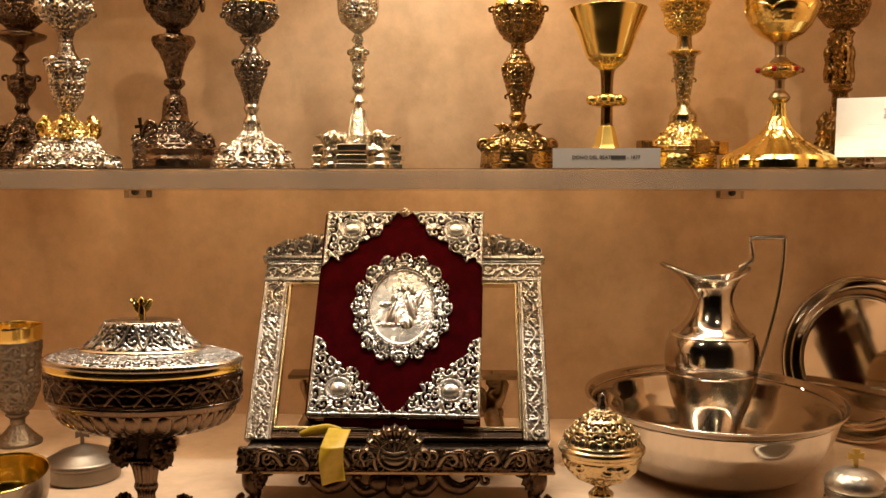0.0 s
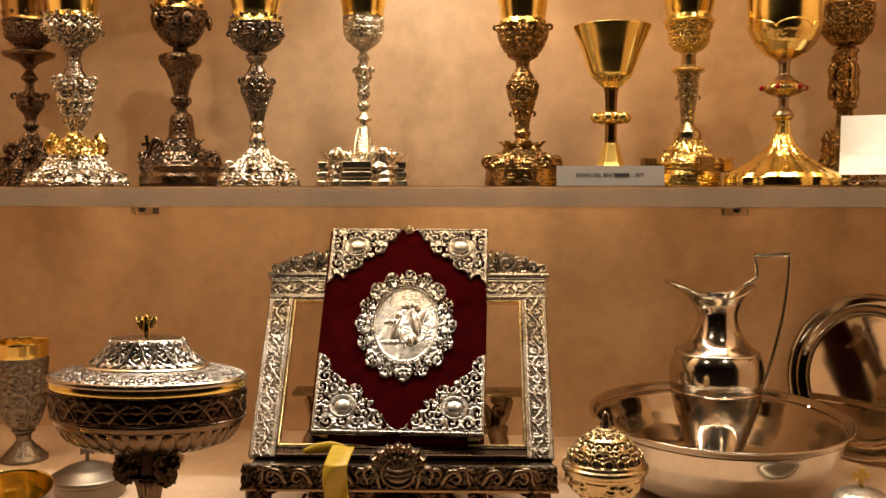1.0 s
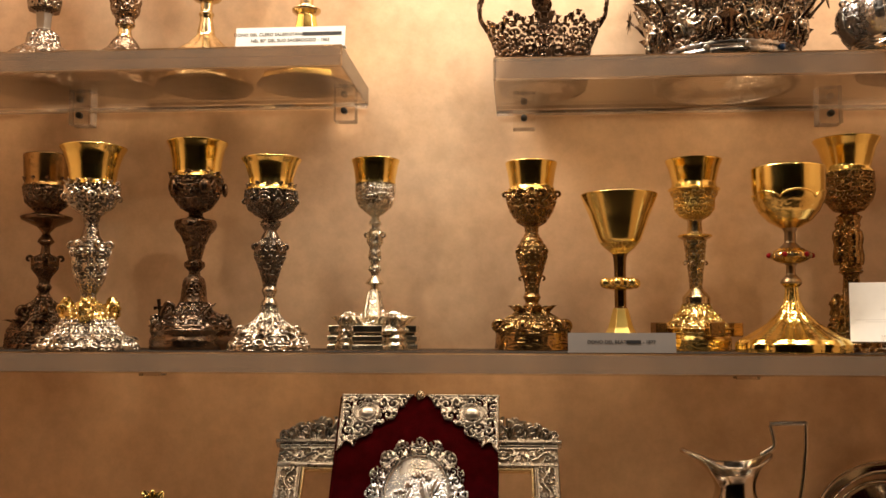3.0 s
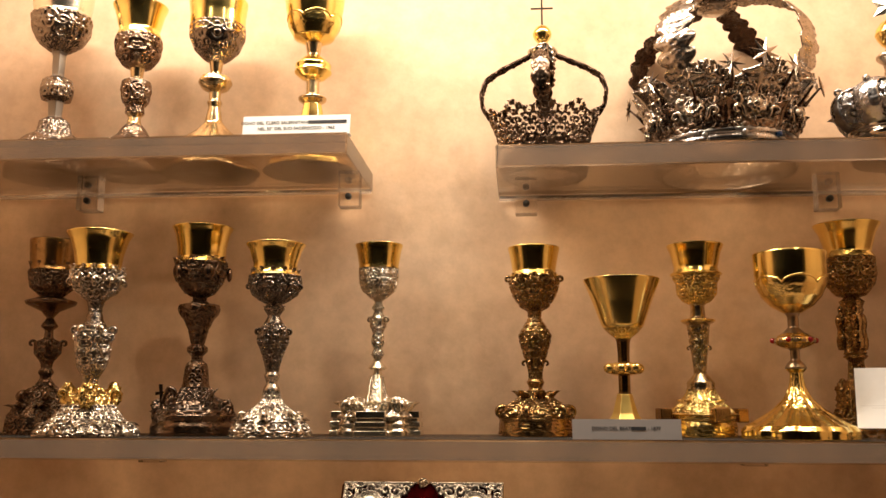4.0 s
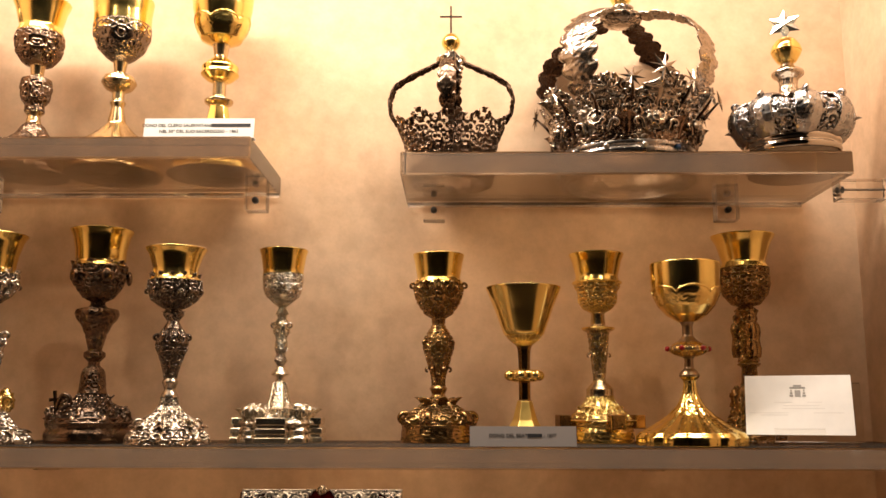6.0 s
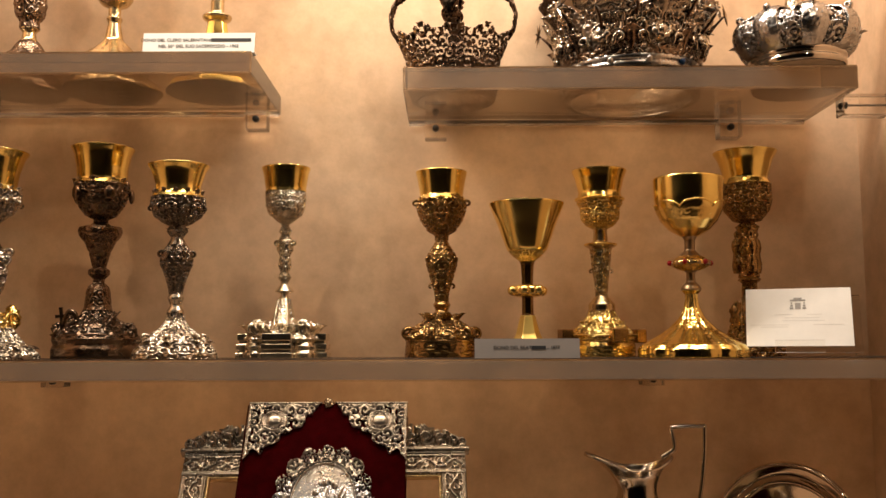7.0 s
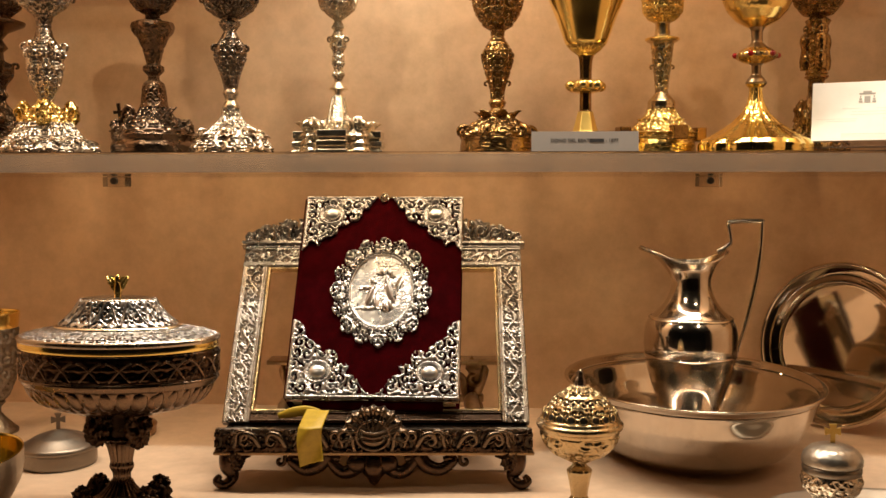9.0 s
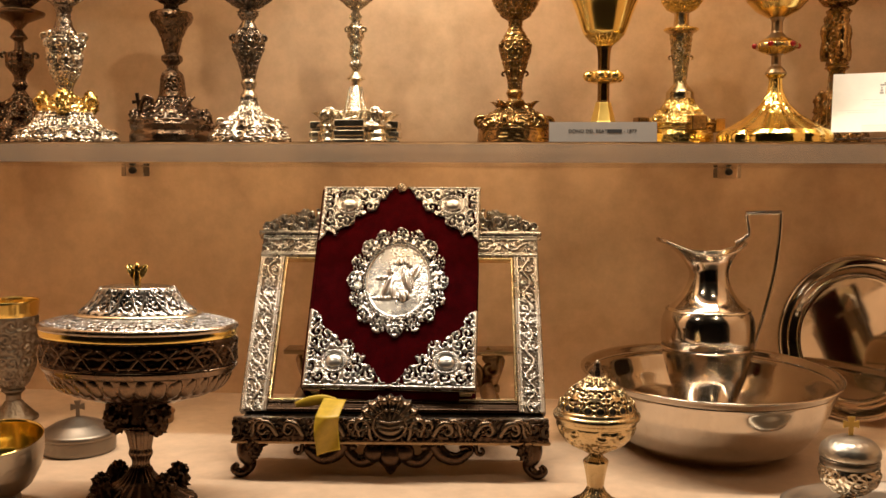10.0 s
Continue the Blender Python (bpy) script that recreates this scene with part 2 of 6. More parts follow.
def lathe(profile, mat, segs=96, step=0.0018, relief=0.0, folds=8, seed=0, size=0.011, lobes=0, lobe=0.0, squash=(1, 1), rounds=1, name="turned", close=True, twist=0.0, sides=0):
    """A turned form from (radius, height) in mm, chased with mirrored foliage (relief in mm) and lobed round."""
    q, s = resample(profile, step, rounds)
    if close:
        if q[0, 0] > 1e-4:
            q, s = np.vstack([[0, q[0, 1]], q]), np.r_[s[0], s]
        if q[-1, 0] > 1e-4:
            q, s = np.vstack([q, [0, q[-1, 1]]]), np.r_[s, s[-1]]
    th = np.linspace(0, 2 * np.pi, segs, endpoint=False)
    T, S = np.meshgrid(th, s, indexing="ij")
    R, Z = np.meshgrid(th, q[:, 0], indexing="ij")[1], np.meshgrid(th, q[:, 1], indexing="ij")[1]
    R = R.copy()
    if lobes:
        R = R * (1 + lobe * (np.abs(np.cos(lobes * (T + twist * Z) / 2)) - 0.6))
    if sides:
        w = np.pi / sides
        R = R * (np.cos(w) / np.cos((T % (2 * w)) - w)) ** 0.9
    if relief:
        a = np.abs(((T * folds / np.pi) % 2) - 1)
        u = a * 2 * np.pi * max(0.012, float(q[:, 0].mean())) / folds / 2
        h = scroll(u + seed * 0.37, S + seed * 0.11, seed, size)
        edge = np.clip(np.minimum(S - s[0], s[-1] - S) / 0.004, 0, 1) * np.clip(R / 0.008, 0, 1)
        R = R + relief / 1000 * h * edge
    V = np.stack([R * np.cos(T) * squash[0], R * np.sin(T) * squash[1], Z], -1)
    return smooth_mesh(name, V, grid_faces(segs, V.shape[1], True), mat)


def slab(P, Q, mask, mat, wrap=False, name="pierced"):
    """A pierced sheet: outer points P, inner points Q (nu, nv, 3), and the cells that are metal."""
    nu, nv = P.shape[:2]
    n = nu * nv
    F = [grid_faces(nu, nv, wrap, mask), grid_faces(nu, nv, wrap, mask)[:, ::-1] + n]
    if not wrap:
        big = np.zeros((mask.shape[0] + 2, mask.shape[1] + 2), bool)
        big[1:-1, 1:-1] = mask
    else:
        big = np.zeros((mask.shape[0] + 2, mask.shape[1] + 2), bool)
        big[1:-1, 1:-1] = mask
        big[0, 1:-1], big[-1, 1:-1] = mask[-1], mask[0]
    core = big[1:-1, 1:-1]
    i, j = np.nonzero(core & ~big[:-2, 1:-1])
    F.append(np.stack([i * nv + j, i * nv + j + 1, i * nv + j + 1 + n, i * nv + j + n], 1))
    i, j = np.nonzero(core & ~big[2:, 1:-1])
    k = (i + 1) % nu
    F.append(np.stack([k * nv + j + 1, k * nv + j, k * nv + j + n, k * nv + j + 1 + n], 1))
    i, j = np.nonzero(core & ~big[1:-1, :-2])
    k = (i + 1) % nu
    F.append(np.stack([k * nv + j, i * nv + j, i * nv + j + n, k * nv + j + n], 1))
    i, j = np.nonzero(core & ~big[1:-1, 2:])
    k = (i + 1) % nu
    F.append(np.stack([i * nv + j + 1, k * nv + j + 1, k * nv + j + 1 + n, i * nv + j + 1 + n], 1))
    F = np.vstack(F)
    V = np.vstack([P.reshape(-1, 3), Q.reshape(-1, 3)])
    used = np.unique(F)
    back = np.zeros(len(V), int)
    back[used] = np.arange(len(used))
    return smooth_mesh(name, V[used], back[F], mat)


def box(sx, sy, sz, mat, bevel=0.001, name="block", base=True, segs=2):
    bm = bmesh.new()
    bmesh.ops.create_cube(bm, size=1)
    bmesh.ops.scale(bm, vec=(sx, sy, sz), verts=bm.verts)
    if base:
        bmesh.ops.translate(bm, vec=(0, 0, sz / 2), verts=bm.verts)
    if bevel:
        bmesh.ops.bevel(bm, geom=list(bm.edges), offset=bevel, segments=segs, affect="EDGES", profile=0.5)
    me = bpy.data.meshes.new(name)
    bm.to_mesh(me)
    bm.free()
    me.materials.append(mat)
    return me


def tube(points, radii, mat, segs=12, name="rod", flat=1.0, steps=6):
    """A rod swept along points, with a radius at each."""
    p = np.array(points, float)
    n = len(p)
    t = np.linspace(0, n - 1, (n - 1) * steps + 1)
    out = []
    for v in t:
        i = min(int(v), n - 2)
        f = v - i
        a, b, c, d = p[max(i - 1, 0)], p[i], p[i + 1], p[min(i + 2, n - 1)]
        out.append(0.5 * (2 * b + (c - a) * f + (2 * a - 5 * b + 4 * c - d) * f * f + (3 * b - 3 * c + d - a) * f ** 3))
    c = np.array(out)
    r = np.interp(t, np.arange(n), radii)
    tan = np.gradient(c, axis=0)
    tan /= np.linalg.norm(tan, axis=1)[:, None] + 1e-9
    ref = np.array([0.0, 1.0, 0.0])
    V = []
    for k in range(len(c)):
        s = np.cross(tan[k], ref)
        if np.linalg.norm(s) < 0.1:
            s = np.cross(tan[k], np.array([1.0, 0, 0]))
        s /= np.linalg.norm(s)
        w = np.cross(s, tan[k])
        th = np.linspace(0, 2 * np.pi, segs, endpoint=False)
        V.append(c[k] + r[k] * (np.cos(th)[:, None] * s + flat * np.sin(th)[:, None] * w))
    V = np.array(V)
    F = grid_faces(len(c), segs).tolist()
    F += [[k * segs + segs - 1, (k + 1) * segs + segs - 1, (k + 1) * segs, k * segs] for k in range(len(c) - 1)]
    F += [list(range(segs)), [(len(c) - 1) * segs + k for k in range(segs)][::-1]]
    return smooth_mesh(name, V, F, mat)


def ball(r, mat, squash=(1, 1, 1), segs=24, name="knob"):
    bm = bmesh.new()
    bmesh.ops.create_uvsphere(bm, u_segments=segs, v_segments=segs // 2, radius=r)
    bmesh.ops.scale(bm, vec=squash, verts=bm.verts)
    me = bpy.data.meshes.new(name)
    bm.to_mesh(me)
    bm.free()
    me.materials.append(mat)
    me.shade_smooth()
    return me


def cross_mesh(w, h, d, mat, flare=1.8):
    """A small cross with flared arms, standing on its foot."""
    a, b = w / 2, d / 2
    c = h * 0.62
    k = d * 0.5 * flare
    o = [(-b, 0), (b, 0), (b, c - b), (a, c - k), (a, c + k), (b, c + b), (k, h), (-k, h), (-b, c + b), (-a, c + k), (-a, c - k), (-b, c - b)]
    bm = bmesh.new()
    f = bm.faces.new([bm.verts.new((x, -b * 0.7, z)) for x, z in o])
    e = bmesh.ops.extrude_face_region(bm, geom=[f])
    bmesh.ops.translate(bm, vec=(0, b * 1.4, 0), verts=[v for v in e["geom"] if isinstance(v, bmesh.types.BMVert)])
    bmesh.ops.recalc_face_normals(bm, faces=bm.faces)
    me = bpy.data.meshes.new("cross")
    bm.to_mesh(me)
    bm.free()
    me.materials.append(mat)
    return me


def clump(mat, r, seed, spread, count, size, name="ornament"):
    """A knot of chased leaves and curls: one bumpy, fused form."""
    bm = bmesh.new()
    bmesh.ops.create_icosphere(bm, subdivisions=4, radius=1)
    off = Vector((seed * 1.7, seed * 0.9, seed * 2.3))
    w, t = r + size * 0.85, spread + size
    for v in bm.verts:
        d = v.co.normalized()
        k = 1 - abs(noise.noise(d * (1.6 + count * 0.05) + off)) * 1.5 + 0.35 * noise.noise(d * 5.0 + off)
        k = max(0.35, k)
        v.co = Vector((d.x * w * k, d.y * w * k, d.z * t * (0.75 + 0.35 * k)))
    me = bpy.data.meshes.new(name)
    bm.to_mesh(me)
    bm.free()
    me.materials.append(mat)
    me.shade_smooth()
    return me


def leaf_mesh(w, h, curl, mat, lobes=3, name="leaf"):
    """A cast leaf standing on its stalk: x out, y across, z up; its tip curls outwards."""
    S, V = np.meshgrid(np.linspace(0, 1, 22), np.linspace(-1, 1, 11), indexing="ij")
    half = w / 2 * (np.sin(np.pi * np.clip(S * 0.93 + 0.05, 0, 1)) ** 0.6) * (0.72 + 0.28 * np.abs(np.cos(np.pi * lobes * S)))
    X = curl * S ** 2.2 + 0.0016 * np.cos(V * np.pi * 2.5) * np.sin(np.pi * S) - 0.18 * w * V * V
    P = np.stack([X, V * half, h * (S - 0.16 * S ** 4)], -1)
    return slab(P, P - np.array([0.0012, 0, 0]), np.ones((21, 10), bool), mat, False, name)


def volute_mesh(r, mat, thick=0.42, name="volute"):
    """A C-scroll in the x-z plane: it rises from the origin, rolls outwards and ends in a curl."""
    pts = [(0, 0, 0), (r * 0.25, 0, r * 0.8)] + [(r * 1.15 - r * (1 - 0.075 * k) * math.cos(0.62 * k) * 0.9, 0, r * 1.5 + r * (1 - 0.075 * k) * math.sin(0.62 * k) * 0.9) for k in range(9)]
    rad = [r * thick * f for f in (0.7, 0.9)] + [r * thick * (1 - 0.04 * k) for k in range(9)]
    return tube(pts, rad, mat, 8, name, 1.5, 2)


def ring(owner, name, mesh, n, r, z, phase=0.0, tilt=0.0, label=""):
    """n alike pieces round a thing's axis; r and z in mm."""
    if owner.name.startswith("chalice") and name in ("leaf", "volute"):
        r -= 2.5
    for k in range(n):
        part(name, mesh, owner, label, pose(0, 0, z / 1000, 0, 0, 360 / n * k + phase) @ pose(r / 1000, 0, 0, 0, tilt))


def lettering(body, size, mat, parent, at, name="lettering"):
    """One line of writing, centred, as a thin mesh."""
    c = bpy.data.curves.new(name, "FONT")
    c.body, c.size, c.align_x, c.extrude = body, size, "CENTER", 0.0001
    tmp = bpy.data.objects.new("tmp", c)
    scene.collection.objects.link(tmp)
    bpy.context.view_layer.update()
    me = bpy.data.meshes.new_from_object(tmp.evaluated_get(bpy.context.evaluated_depsgraph_get()))
    bpy.data.objects.remove(tmp)
    me.materials.clear()
    me.materials.append(mat)
    return part(name, me, parent, "", at)


# ---- setting ----
def structure(name, mesh, x, y, z, label="", rot=(0, 0, 0)):
    o = new(name, mesh)
    o.matrix_basis = pose(x, y, z, *rot)
    return tagged(o, label, "", "", "structure")


MID, WIDE = (LEFT + RIGHT) / 2, RIGHT - LEFT
structure("wall_back", box(WIDE + 0.4, 0.12, 1.60, PLASTER, 0), MID, WALL + 0.06, 0.96, "mottled beige plaster back wall of a display niche")
structure("wall_left", box(0.14, 0.72, 1.60, PLASTER, 0), LEFT - 0.07, WALL - 0.36, 0.96, "beige plaster side wall of the niche")
structure("wall_right", box(0.14, 0.72, 1.60, PLASTER, 0), RIGHT + 0.07, WALL - 0.36, 0.96, "beige plaster side wall of the niche")
structure("ceiling", box(WIDE + 0.28, 0.72, 0.10, PLASTER, 0), MID, WALL - 0.36, CEIL, "plaster ceiling of the niche")
structure("niche_base", box(WIDE, 0.74, 0.09, BASE, 0.004), MID, WALL - 0.37, TABLE - 0.09, "painted beige base board of the niche")
structure("front_panel_low", box(WIDE + 0.28, 0.06, 0.96, ROOM, 0), MID, WALL - 0.70, 0)
structure("front_panel_high", box(WIDE + 0.28, 0.04, 0.54, ROOM, 0), MID, WALL - 0.74, 2.46)
structure("room_wall_left", box(1.6, 0.1, 3.0, ROOM, 0), LEFT - 0.94, WALL - 0.68, 0)
structure("room_wall_right", box(1.6, 0.1, 3.0, ROOM, 0), RIGHT + 0.94, WALL - 0.68, 0)
structure("room_wall_far", box(4.9, 0.1, 3.0, ROOM, 0), MID, -3.2, 0)
structure("room_side_left", box(0.1, 3.9, 3.0, ROOM, 0), -2.4, -1.2, 0)
structure("room_side_right", box(0.1, 3.9, 3.0, ROOM, 0), 2.5, -1.2, 0)
structure("floor", box(4.9, 4.1, 0.1, FLOORING, 0), MID, -1.2, -0.1)
structure("room_ceiling", box(4.9, 4.1, 0.1, ROOM, 0), MID, -1.2, 3.0)


# ---- acrylic shelves ----
def shelf(name, x0, x1, y0, top, thick, label, brackets, side=None, tall=0.028):
    e = thing(name, (x0 + x1) / 2, (y0 + WALL) / 2, top, label, "shelf", "acrylic shelves")
    d = WALL - y0 - 0.002
    slab_ob = part("slab", box(x1 - x0, d, thick - 0.001, ACRYLIC, 0.0 if name == "lower_shelf" else 0.0008, base=False, segs=1), e, "", pose(0, -0.001, -thick / 2 - 0.0005))
    slab_ob.visible_shadow = False
    # added strip: lightens the clear front face
    part("edge", box(x1 - x0 - 0.004, 0.0004, thick - 0.005, LOW_EDGE if name == "lower_shelf" else EDGE, 0), e, "pale strip added over the front face", pose(0, -d / 2 - 0.0016, -thick + 0.002))
    if name != "lower_shelf":
        # added strip: painted glint where the back edge catches light
        part("edge", box(x1 - x0 - 0.002, 0.004, 0.0030, LOW_EDGE, 0.0006), e, "pale strip for the bright line along the back edge", pose(0, d / 2 - 0.0035, -thick - 0.0036))
    # added sheet in the slab's top, shades what lies under the shelf
    part("film", box(x1 - x0 - 0.002, d - 0.002, 0.0004, LOW_DIM_FILM if name == "lower_shelf" else DIM_FILM, 0), e, "added thin film that dims the light below", pose(0, -0.001, -0.0006))
    for bx in brackets:
        b = part("bracket", box(0.034, 0.030, tall, ACRYLIC, 0.0012), e, "clear acrylic block", pose(bx - (x0 + x1) / 2, d / 2 - 0.0165, -thick - tall - 0.0005))
        b.visible_shadow = False
        part("screw", lathe([(0.1, 2), (4.2, 1.8), (5.2, 0), (5.2, -12)], SCREW, 16), b, "black screw", pose(0, -0.0158, tall - 0.0125 if tall > 0.02 else 0.009, 90))
    if side is not None:
        run = RIGHT - 0.0015 - max(x1 + 0.001, RIGHT - 0.072)
        b = part("bracket", box(run, 0.030, 0.030, ACRYLIC, 0.0012), e, "clear acrylic block", pose(RIGHT - 0.001 - run / 2 - (x0 + x1) / 2, side - (y0 + WALL) / 2, -thick - (0.0305 if x1 > RIGHT - 0.07 else 0.016)))
        b.visible_shadow = False
        part("screw", lathe([(0.1, 2), (4.2, 1.8), (5.2, 0), (5.2, -8)], SCREW, 16), b, "black screw", pose(-run / 2, 0, 0.015, 0, -90))
        part("screw_rod", tube([(-run / 2 + 0.006, 0, 0.015), (run / 2 - 0.001, 0, 0.015)], [0.0018, 0.0018], PEWTER, 10), b, "bright screw shank")
    return e


shelf("lower_shelf", LEFT + 0.002, RIGHT - 0.002, 1.178, SHELF, 0.028, "thick clear acrylic shelf across the whole niche", (-0.377, 0.53), 1.32, 0.015)
SHELF_L, SHELF_R = 1.850, 1.836
shelf("upper_shelf", LEFT + 0.002, -0.043, 1.222, SHELF_L, 0.031, "thick clear acrylic shelf holding four chalices", (-0.505, -0.077))
shelf("upper_shelf", 0.160, 0.785, 1.25, SHELF_R, 0.033, "thick clear acrylic shelf holding three crowns", (0.203, 0.661), 1.345)

for lx, _ in ROOM_SPOTS:
    e = thing("track_spotlight", lx, 0.065, 2.762, "black track spotlight hanging from the room ceiling", "lamp", "room spotlights")
    part("housing", lathe([(0.2, 20), (40, 20), (42, 60), (40, 150), (20, 160), (0.2, 160)], BLACK, 32), e, "", pose(0, -0.07, 0.02, -66))
    part("rod", box(0.02, 0.02, 0.20, BLACK, 0.002), e, "", pose(0, -0.10, 0.038))

# housing of the strip light
e = thing("strip_light_housing", 0.085, 1.10, CEIL, "long black strip light housing under the niche ceiling", "lamp")
part("channel", box(1.44, 0.07, 0.012, BLACK, 0.001), e, "", pose(0, 0, -0.0125))
for s in (-1, 1):
    part("end_cap", box(0.012, 0.07, 0.026, BLACK, 0.001), e, "", pose(s * 0.727, 0, -0.0265))


def crown_band(profile, mat, folds, thr, seed, size, crest, step=0.0016, name="openwork_band", relief=2.4, lobes=0, lobe=0.0, skin=1.6, solid_ends=0.012):
    """A pierced ring along a turned profile, mirrored foliage round it, with a foliate far edge."""
    q, s = resample(profile, step)
    n = int(2 * np.pi * q[:, 0].max() / step)
    th = np.linspace(0, 2 * np.pi, n, endpoint=False)
    T, S = np.meshgrid(th, s, indexing="ij")
    Rr = np.meshgrid(th, q[:, 0], indexing="ij")[1].copy()
    Z = np.meshgrid(th, q[:, 1], indexing="ij")[1]
    if lobes:
        Rr *= 1 + lobe * (np.abs(np.cos(lobes * T / 2)) - 0.6)
    a = np.abs(((T * folds / np.pi) % 2) - 1)
    u = a * np.pi * q[:, 0].mean() / folds
    h = scroll(u + seed, S + seed * 0.7, seed, size)
    O = Rr + relief / 1000 * np.maximum(h, thr)
    I = Rr - skin / 1000 + relief / 1000 * np.minimum(np.maximum(h, thr), 0)
    P = np.stack([O * np.cos(T), O * np.sin(T), Z], -1)
    Q = np.stack([I * np.cos(T), I * np.sin(T), Z], -1)
    top = s[-1] - crest * (0.5 - 0.5 * np.cos(np.pi * a)) * (0.7 + 0.5 * vnoise(u / 0.006, u * 0, seed))
    keep = ((h > thr) | (S < solid_ends)) & (S <= top)
    m = keep[:, :-1] & keep[:, 1:]
    return slab(P, Q, m, mat, True, name)



# ---- chalices ----
def cut(profile, hi, lo):
    """The stretch of a profile between two heights, top to bottom."""
    z = [p[1] for p in profile]

    def at(h):
        for (ra, za), (rb, zb) in zip(profile, profile[1:]):
            if za >= h >= zb and za > zb:
                return (ra + (rb - ra) * (za - h) / (za - zb), h)
        return profile[0] if h >= z[0] else profile[-1]

    return [at(hi)] + [p for p in profile if lo < p[1] < hi] + [at(lo)]


def cup_of(outer, wall=1.3):
    """Outer wall from the bottom up, the lip, and the inner wall down again."""
    up = outer[::-1]
    return up + [(max(0.5, r - wall), z + (0.4 if k == 0 else 0)) for k, (r, z) in enumerate(outer)] + [(0.3, outer[-1][1] + 2.5)]


def chalice(x, y, z, label, profile, rows, group, lean=(0, 0), turn=0):
    e = thing("chalice", x, y, z, label, "chalice", group, turn, lean)
    if group == G1:
        e.scale = (1, 1, 0.978)
    for k, (name, mat, hi, lo, opt) in enumerate(rows):
        p = cut(profile, hi, lo)
        if name == "cup":
            me = lathe(cup_of(p), mat, 96, 0.002, name="cup", close=False, **opt)
        else:
            o = dict(segs=208 if opt.get("relief", 0) > 1 else 120, step=0.0012, seed=int(abs(x) * 1000) % 97 + k)
            o.update(opt)
            deep = o.get("relief", 0)
            if deep >= 1.5:
                o["relief"] = 0.0
                ground = GROUND.get(mat.name, mat)
                p = [(max(2.0, r - (0.75 * deep if r > 9 else 0.2 * deep)), h) for r, h in p]
                low = [(max(0.3, r - 0.25 * deep), h) for r, h in p]
                part(name, lathe(low, ground, name=name, segs=96, step=0.002, lobes=o.get("lobes", 0), lobe=o.get("lobe", 0.0)), e)
                me = crown_band(p[::-1], mat, o.get("folds", 6), -0.46, o["seed"], o.get("size", 0.010) * 0.96, 0.006 if name == "calyx" else 0.0, 0.0010, "chasing", deep * 0.8, o.get("lobes", 0), o.get("lobe", 0.0), 0.6 + 0.5 * deep, 0.0015)
                part("chasing", me, e)
                continue
            me = lathe(p, mat, name=name, **o)
        part(name, me, e)
    return e


def stepped_block(w, depth, h, mat):
    """A small plinth of three stepped mouldings, x outwards, standing on the origin."""
    bm = bmesh.new()
    for z0, z1, grow in ((0.0, 0.22, 1.0), (0.22, 0.36, 0.90), (0.36, 0.58, 0.97), (0.58, 0.72, 0.86), (0.72, 1.0, 0.93)):
        m = Matrix.Translation((-(1 - grow) * depth / 2, 0, h * (z0 + z1) / 2)) @ Matrix.Diagonal((depth * grow, w * grow, h * (z1 - z0), 1))
        g = bmesh.ops.create_cube(bm, size=1, matrix=m)
        edges = list({ed for v in g["verts"] for ed in v.link_edges})
        bmesh.ops.bevel(bm, geom=edges, offset=0.0008, segments=2, affect="EDGES", profile=0.5)
    me = bpy.data.meshes.new("stepped_block")
    bm.to_mesh(me)
    bm.free()
    me.materials.append(mat)
    return me


def tongue_mesh(w, h, mat):
    """A long domed plaque with a rolled edge, x outwards, z up; round below, narrow above."""
    S, V = np.meshgrid(np.linspace(0, 1, 34), np.linspace(-1, 1, 19), indexing="ij")
    half = w / 2 * np.minimum(1, np.sqrt(np.clip(S / 0.16, 0, 1))) * (1 - 0.45 * S ** 1.5) * np.sqrt(np.clip((1 - S) / 0.08, 0, 1)).clip(0, 1)
    edge = np.exp(-((np.abs(V) - 0.86) / 0.10) ** 2)
    X = 0.005 * (1 - V * V) + 0.0022 * edge + 0.0012 * scroll(V * w / 2, S * h, 5, 0.009) * (np.abs(V) < 0.66) + 0.004 * (1 - S) ** 3
    P = np.stack([X, V * half, h * S], -1)
    return slab(P, P - np.array([0.004, 0, 0]), np.ones((33, 18), bool), mat, False, "plaque")


def petal_calyx(owner, profile, top, cusp, petals, mat, turn=0.0):
    """A calyx of round-topped petals hugging a cup, with a raised rim; profile as (radius, height) in mm, bottom up."""
    zs, rs = [p[1] for p in profile], [p[0] for p in profile]
    T, F = np.meshgrid(np.linspace(0, 2 * np.pi, petals * 24, endpoint=False) + radians(turn), np.linspace(0, 1, 30), indexing="ij")
    arc = np.abs(np.sin((T - radians(turn)) * petals / 2)) ** 0.55
    Z = zs[0] + (cusp + (top - cusp) * arc - zs[0]) * F
    Rr = np.interp(Z, zs, rs) + 0.9 + 0.6 * np.clip(scroll(arc * 0.02, F * 0.04, 12, 0.010), 0, 1) * (F > 0.45) * (F < 0.93)
    P = np.stack([Rr * np.cos(T), Rr * np.sin(T), Z], -1) / 1000
    Q = np.stack([(Rr - 1.4) * np.cos(T), (Rr - 1.4) * np.sin(T), Z], -1) / 1000
    c = part("calyx", slab(P, Q, np.ones((P.shape[0], 29), bool), mat, True, "calyx"), owner, "petal-edged gilt calyx")
    for k in range(petals):
        pts = [P[k * 24 + j if k * 24 + j < petals * 24 else 0, -1] for j in range(0, 25, 2)]
        part("petal_rim", tube(pts, [0.0013] * len(pts), mat, 6, "petal_rim", steps=2), c)


G1, G2 = "chalices on the lower shelf", "chalices on the upper shelf"
